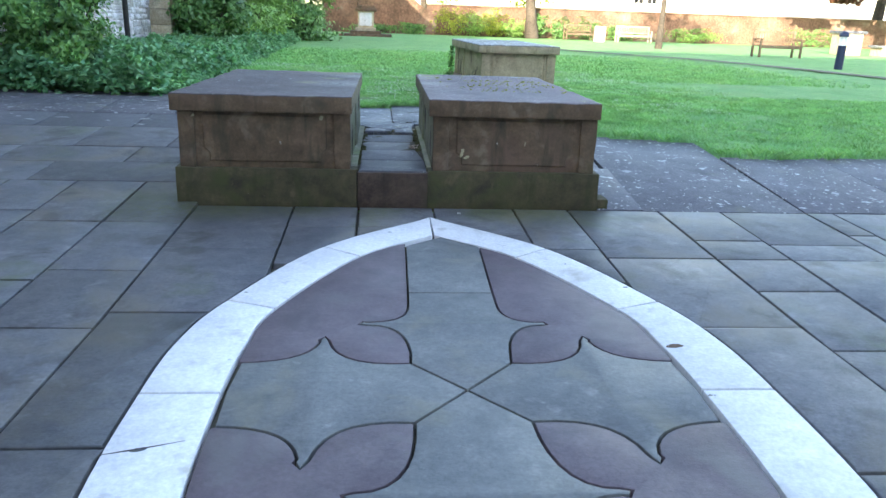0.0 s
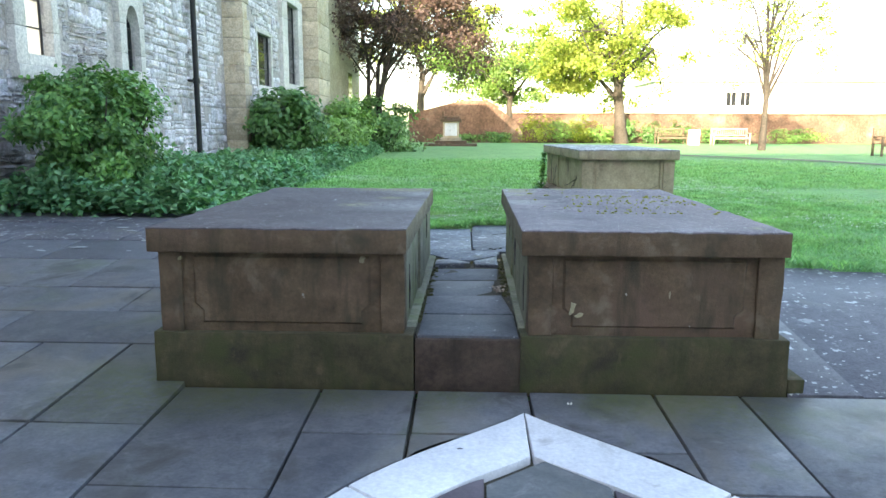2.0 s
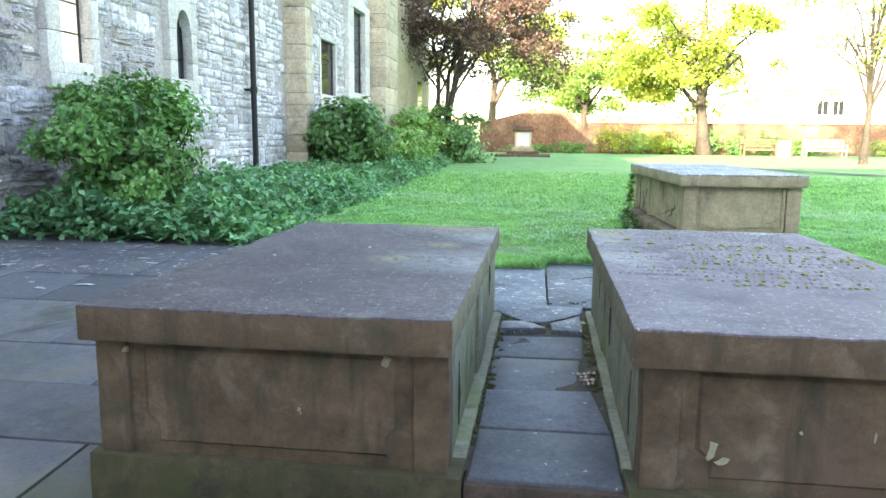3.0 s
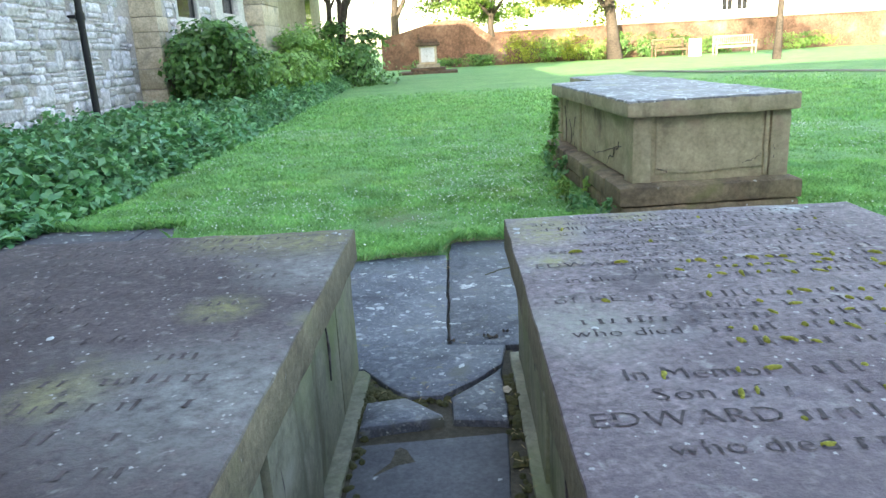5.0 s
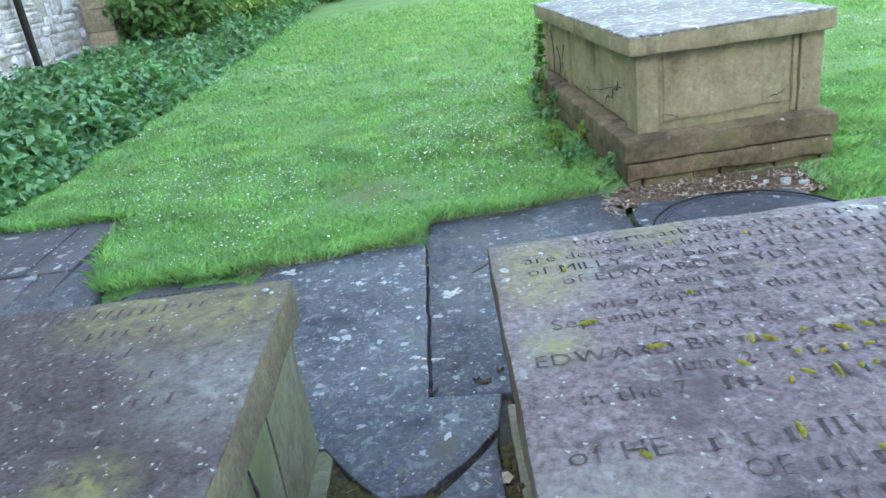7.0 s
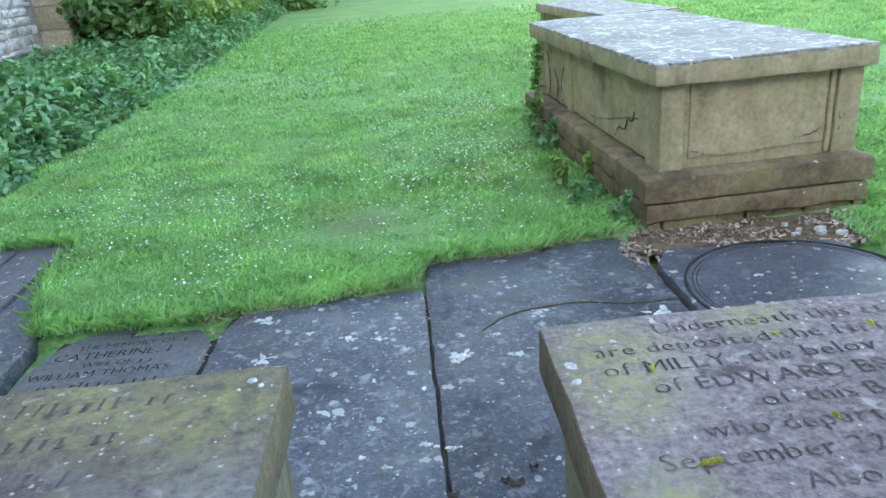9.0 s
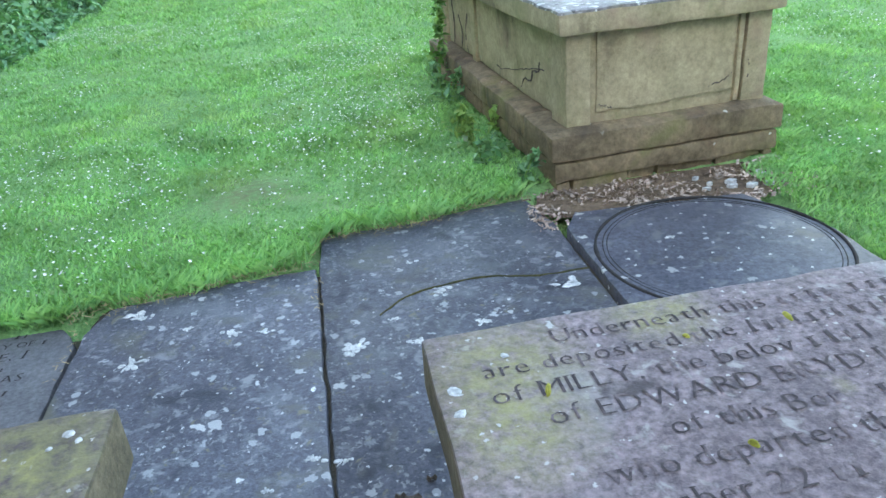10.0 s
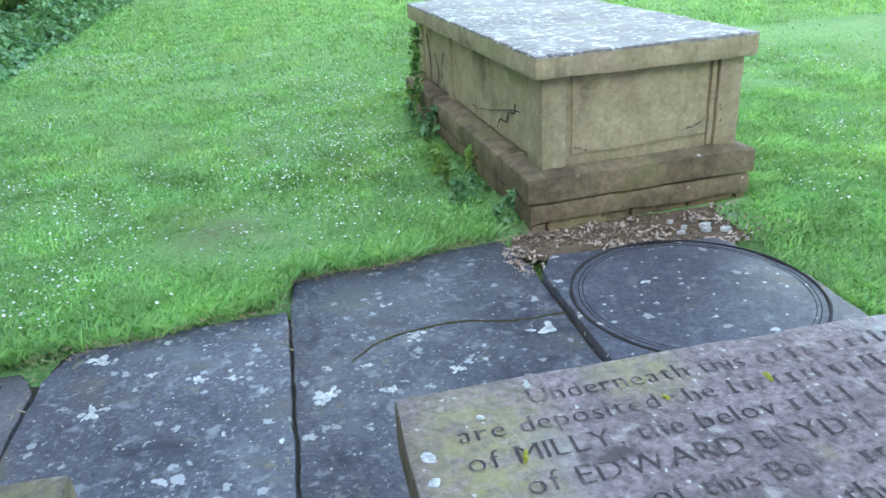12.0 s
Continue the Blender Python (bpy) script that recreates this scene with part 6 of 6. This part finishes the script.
def build_lichen():
    rng = random.Random(15)
    pieces = []
    big = [(-0.305, 3.36, 0.055), (-0.28, 3.09, 0.045), (0.107, 3.15, 0.028), (0.375, 2.98, 0.055), (0.319, 2.517, 0.024), (0.248, 2.536, 0.026), (0.0, 3.17, 0.035), (0.56, 2.957, 0.028),
           (0.672, 3.22, 0.045), (1.08, 3.13, 0.06), (0.131, 2.462, 0.02), (0.50, 3.10, 0.02), (0.76, 3.0, 0.03), (0.60, 3.45, 0.03), (1.5, 3.3, 0.028), (-0.14, 3.24, 0.022)]
    for x, y, r in big:
        for _ in range(14):
            a, q = rng.uniform(0, 6.28), r * rng.random() ** 1.3
            pieces.append(dome(rng, x + q * math.cos(a), y + q * 0.7 * math.sin(a), 0.2515 if x < 0.28 else 0.250 if x < 1.18 else 0.2715, r * rng.uniform(0.12, 0.42), r * rng.uniform(0.1, 0.34), 0.0016, a))
    for x, y, r in ((0.532, 2.085, 0.015), (0.53, 2.03, 0.012), (1.42, 2.20, 0.016), (1.45, 2.18, 0.02), (1.49, 2.19, 0.012), (1.39, 2.17, 0.01), (0.62, 1.22, 0.008), (0.63, 2.155, 0.008), (-0.06, 2.15, 0.012), (-0.04, 2.13, 0.008), (-0.08, 2.12, 0.006), (-0.55, 1.3, 0.012), (-0.9, 1.0, 0.009), (-0.3, 1.7, 0.006)):
        pieces.append(dome(rng, x, y, 0.7285, r, r * 0.75, 0.0025, rng.uniform(0, 3)))
    for _ in range(26):
        x, y, r = rng.uniform(-4.2, -1.6), rng.uniform(2.4, 4.4), rng.uniform(0.012, 0.05)
        pieces.append(dome(rng, x, y, gz(x, y) + 0.0045, r * 1.6, r * 0.6, 0.003, rng.uniform(-0.5, 0.5)))
    v, f = join_np(pieces)
    tagged(part("lichen", mesh_np("lichen", v, f, True), M_LICHEN), "crusts of white lichen on the slabs and ledgers", "lichen", kind="stuff")


build_lichen()


def build_chips():
    rng = random.Random(16)
    bm = bmesh.new()
    ring = [(1.68 + (0.54 + 0.07 * noise.noise(Vector((math.cos(a) * 2, math.sin(a) * 2, 3)))) * math.cos(a), 3.76 + (0.25 + 0.06 * noise.noise(Vector((math.cos(a) * 3, math.sin(a) * 3, 8)))) * math.sin(a), 0.246) for a in np.linspace(0, 2 * math.pi, 37)[:-1]]
    f = bm.faces.new([bm.verts.new(p) for p in ring])
    ob = tagged(part("soil_patch", bm, M_SOIL), "bare soil at the foot of the lawn tomb", "soil", kind="structure")
    pieces = []
    for _ in range(2600):
        x, y = rng.uniform(1.10, 2.28), rng.uniform(3.52, 3.90)
        if noise.noise(Vector((x * 5, y * 7, 2))) < rng.uniform(-0.35, 0.35):
            continue
        a, l, w, z = rng.uniform(0, 6.28), 0.003 + 0.016 * rng.random() ** 3.5, 0.002 + 0.006 * rng.random() ** 2, 0.249 + rng.uniform(0, 0.012)
        c, s = math.cos(a), math.sin(a)
        t = rng.uniform(-0.006, 0.006)
        pieces.append(([(x - l * c + w * s, y - l * s - w * c, z - t), (x + l * c + w * s, y + l * s - w * c, z + t), (x + l * c - w * s, y + l * s + w * c, z + t + 0.003), (x - l * c - w * s, y - l * s + w * c, z - t + 0.003)], [(0, 1, 2, 3)]))
    v, f = join_np(pieces)
    tagged(part("wood_chips", mesh_np("wood_chips", v, f), M_CHIPS), "scattered wood chips and stone flakes by the tomb", "wood chips", kind="stuff")


def build_stone_flakes():
    """Pale flat stones lying at the foot of the lawn tomb."""
    rng = random.Random(37)
    for _ in range(9):
        x, y, r = rng.uniform(1.78, 2.12), rng.uniform(3.64, 3.80), rng.uniform(0.012, 0.035)
        poly = [(x + r * rng.uniform(0.7, 1.2) * math.cos(a), y + 0.6 * r * rng.uniform(0.7, 1.2) * math.sin(a)) for a in np.arange(7) * 2 * math.pi / 7]
        tagged(flag("stone_flake", poly, 0.262, 0.018, M_LICHEN, None, 0.0, 0.003), "flat pale stone flake on the bare soil", "stone", "stone flakes by the lawn tomb")


M_CHIPS = surface("wood_chips_and_flakes", (0.17, 0.11, 0.08), (0.62, 0.54, 0.44), 9, 60, 0.9, 0.3, 150, 0.004, per_island=0.5)
build_chips()
build_stone_flakes()


def weed(label, x, y, h, n, leaf, spread, material, seed):
    ob = thing("weed", label, "weed")
    rng = np.random.default_rng(seed)
    g = gz(x, y)
    pieces, pts = [], []
    for _ in range(max(1, int(spread * 14))):
        fx, fy = x + rng.normal() * spread * 0.35, y + rng.normal() * spread * 0.5
        top = np.array([fx + rng.normal() * 0.04, fy + rng.normal() * 0.04, g + h * rng.uniform(0.6, 1.0)])
        pieces.append(tube([(fx, fy, g - 0.02), tuple((np.array([fx, fy, g]) + top) / 2 + rng.normal(size=3) * 0.01), tuple(top)], [0.006, 0.004, 0.002], 5))
        k = max(3, n // max(1, int(spread * 14)))
        t = rng.uniform(0.15, 1.0, (k, 1))
        pts.append(np.array([fx, fy, g]) * (1 - t) + top * t + rng.normal(size=(k, 3)) * np.array([0.03, 0.03, 0.012]) * (1.3 - t))
    for v, f in pieces:
        part("stem", mesh_np("stem", v, f, True), M_BUSH, ob)
    v, f = leaves_np(rng, np.concatenate(pts), leaf, 0.6, None, 0.5)
    part("leaves", mesh_np("leaves", v, f), material, ob)
    return ob


weed("tall leafy weed against the side of the lawn tomb", 1.12, 5.75, 0.62, 150, 0.06, 0.12, M_BUSH, 61)
weed("low ferny weed at the foot of the lawn tomb", 1.17, 4.75, 0.20, 160, 0.06, 0.3, M_BUSH_LIGHT, 62)
weed("low blue-green weed at the corner of the lawn tomb", 1.15, 4.12, 0.17, 150, 0.05, 0.25, M_COVER, 63)
weed("grey-green weed low beside the lawn tomb", 1.12, 5.45, 0.26, 130, 0.055, 0.2, M_COVER, 64)


def build_cracks():
    """Flaked cracks in the lawn tomb's side slabs and across a grave slab."""
    rng = random.Random(17)
    tomb = bpy.data.objects["lawn_chest_tomb"]

    def ragged(pts, r, steps=5):
        line = smooth_line(pts, steps)
        line = [tuple(c + rng.uniform(-0.006, 0.006) * (k != 0) for k, c in enumerate(p)) for p in line]
        return tube(line, [r * rng.uniform(0.5, 1.3) for _ in line], 5)

    # dark tubes on the surface, coloured as the shade inside each crack
    for pts, r in ((((1.0, 0.55), (0.83, 0.566), (0.62, 0.612), (0.48, 0.642), (0.29, 0.675)), 0.0025), (((0.35, 0.70), (0.36, 0.655), (0.44, 0.64), (0.46, 0.59), (0.56, 0.58), (0.60, 0.535), (0.68, 0.49)), 0.0042),
                   (((1.58, 0.51), (1.62, 0.62), (1.57, 0.74)), 0.004), (((1.75, 0.51), (1.70, 0.60), (1.78, 0.70)), 0.004), (((1.92, 0.52), (1.90, 0.66), (1.96, 0.80)), 0.004)):
        v, f = ragged([(0.0145, y, z) for y, z in pts], r)
        part("crack", mesh_np("crack", v, f, True), M_LETTER_WORN, tomb)
    for pts in (((0.14, 0.574), (0.17, 0.568), (0.20, 0.556)), ((0.63, 0.585), (0.69, 0.60), (0.735, 0.63)), ((0.80, 0.60), (0.806, 0.64), (0.797, 0.68))):
        v, f = ragged([(x, 0.0075 if x < 0.76 else -0.001, z) for x, z in pts], 0.0022)
        part("crack", mesh_np("crack", v, f, True), M_LETTER_WORN, tomb)
    slab = bpy.data.objects["grave_slab.001"]
    line = smooth_line([(0.46, 3.13, 0.2505), (0.58, 3.23, 0.2505), (0.80, 3.27, 0.2505), (1.0, 3.22, 0.2505), (1.17, 3.22, 0.2505)], 6)
    v, f = tube([(x, y + rng.uniform(-0.004, 0.004), z) for x, y, z in line], [rng.uniform(0.003, 0.006) for _ in line], 5)
    part("crack", mesh_np("crack", v, f, True), M_COVER_MOSS, slab)
    # these side cracks too are dark tubes with the shade in their colour
    for tomb, x in ((tomb_left, -0.011), (tomb_right, 0.537)):
        for y, z0, z1 in ((0.30, 0.30, 0.52), (1.05, 0.38, 0.6), (1.62, 0.45, 0.62)):
            v, f = tube([(x, y, z0), (x, y + 0.012, (z0 + z1) / 2), (x, y - 0.006, z1)], [0.002, 0.0045, 0.0015], 5)
            part("crack", mesh_np("crack", v, f, True), M_LETTER, tomb)


build_cracks()


def fallen_leaf(x, y, z, r, label, material):
    bm = bmesh.new()
    c = bm.verts.new((x, y, z + 0.004))
    ring = [bm.verts.new((x + r * (0.8 + 0.3 * math.cos(2 * a)) * math.cos(a), y + r * 0.7 * math.sin(a), z + 0.006 + 0.006 * math.sin(3 * a))) for a in np.arange(10) * math.pi / 5]
    for i in range(10):
        bm.faces.new((c, ring[i], ring[(i + 1) % 10]))
    return tagged(part("fallen_leaf", bm, material), label, "leaf")


fallen_leaf(0.455, 1.93, 0.243, 0.035, "round yellow-brown fallen leaf on the stepping stones", M_QUOIN)


def litter():
    """Dry leaves caught beside the stepping stones."""
    rng = random.Random(19)
    for _ in range(9):
        fallen_leaf(rng.uniform(0.42, 0.49), rng.uniform(0.9, 1.12), 0.242, rng.uniform(0.012, 0.022), "curled brown dead leaf beside the stepping stones", M_CHIPS)


litter()
for lx, ly, lr in ((0.455, 2.35, 0.02), (0.43, 2.365, 0.012), (0.505, 2.40, 0.012), (0.30, 2.33, 0.015)):
    fallen_leaf(lx, ly, 0.252, lr, "curled dark brown dead leaf on the slate slab", M_BARK)
fallen_leaf(0.71, -0.149, 0.0, 0.011, "small white flake lying on the paving", M_WHITE)
block("foot_stone", (1.69, 1.765, 0.02, 0.2, -0.03, 0.07), M_PLINTH, tomb_right, 0.008, 0.004, 0.06)


def flake(tomb, x, z, rx, rz, y, seed):
    """A thin irregular scar on a tomb's front."""
    rng = random.Random(seed)
    bm = bmesh.new()
    ring = []
    for k in range(11):
        a, r = -2 * math.pi * k / 11, rng.uniform(0.6, 1.15)
        ring.append((x + rx * r * math.cos(a) + 0.4 * rx * math.sin(a), z + rz * r * math.sin(a)))
    outer = [bm.verts.new((p, y + 0.012, q)) for p, q in ring]
    inner = [bm.verts.new((x + (p - x) * 0.85, y, z + (q - z) * 0.85)) for p, q in ring]
    for k in range(11):
        j = (k + 1) % 11
        bm.faces.new((outer[k], outer[j], inner[j], inner[k]))
    bm.faces.new(inner)
    bmesh.ops.recalc_face_normals(bm, faces=bm.faces)
    part("flaked_patch", bm, M_BUFF, tomb, "pale patch where the stone has flaked")


flake(tomb_left, -0.20, 0.585, 0.016, 0.020, 0.038, 1)
flake(tomb_left, -1.02, 0.585, 0.009, 0.012, 0.030, 2)
flake(tomb_right, 0.735, 0.375, 0.016, 0.038, 0.039, 3)
flake(tomb_right, 0.765, 0.345, 0.020, 0.012, 0.039, 5)
flake(tomb_right, 1.16, 0.44, 0.005, 0.022, 0.039, 4)


def build_straw():
    """Dry stalks along the grass edge and in the slab joints."""
    rng = random.Random(23)
    pieces = []
    for k in range(640):
        if k < 540:
            x = rng.uniform(-0.55, 1.15)
            y = lawn_edge(x) + rng.gauss(-0.01, 0.03)
        else:
            x, y = rng.choice(((0.276, rng.uniform(3.2, 3.55)), (-0.48, rng.uniform(3.0, 3.45)), (rng.uniform(0.02, 0.48), rng.uniform(1.85, 2.05)), (0.49, rng.uniform(0.6, 1.9))))
            x += rng.gauss(0, 0.012)
        z = (0.262 if y > 2.3 else 0.244) + rng.uniform(0, 0.012)
        a, l, w = rng.uniform(0, 6.28), rng.uniform(0.006, 0.022) if k < 540 else rng.uniform(0.004, 0.012), rng.uniform(0.0008, 0.0018)
        c, s, t = math.cos(a) * l, math.sin(a) * l, rng.uniform(-0.004, 0.008)
        n = (-math.sin(a) * w, math.cos(a) * w)
        pieces.append(([(x - c - n[0], y - s - n[1], z), (x + c - n[0], y + s - n[1], z + t), (x + c + n[0], y + s + n[1], z + t), (x - c + n[0], y - s + n[1], z)], [(0, 1, 2, 3)]))
    v, f = join_np(pieces)
    tagged(part("dry_grass", mesh_np("dry_grass", v, f), M_STRAW), "dry straw and moss along the edges of the slabs", "dry grass", kind="stuff")


build_straw()


def build_chips_in_frame():
    """Chipped spots and a crack in the white frame stones."""
    fig = bpy.data.objects["inlaid_paving_figure"]
    rng = random.Random(29)
    for x, y, r in ((-0.49, -2.90, 0.03), (1.39, -2.2, 0.045), (0.25, -0.61, 0.014), (1.40, -1.53, 0.018), (1.18, -1.18, 0.01)):
        v, f = dome(rng, x, y, 0.0035, r, r * 0.45, 0.0018, rng.uniform(0, 0.6))
        part("chip", mesh_np("chip", v, f, True), M_TOMB if r > 0.03 else M_SLATE, fig, "dark chip in the white stone")
    # the crack is a dark tube that paints in the shade of its gap
    v, f = tube([(-0.59, -2.925, 0.003), (-0.5, -2.90, 0.003), (-0.44, -2.88, 0.003), (-0.37, -2.855, 0.003)], [0.002, 0.004, 0.003, 0.0015], 5)
    part("crack", mesh_np("crack", v, f, True), M_LETTER, fig)


build_chips_in_frame()
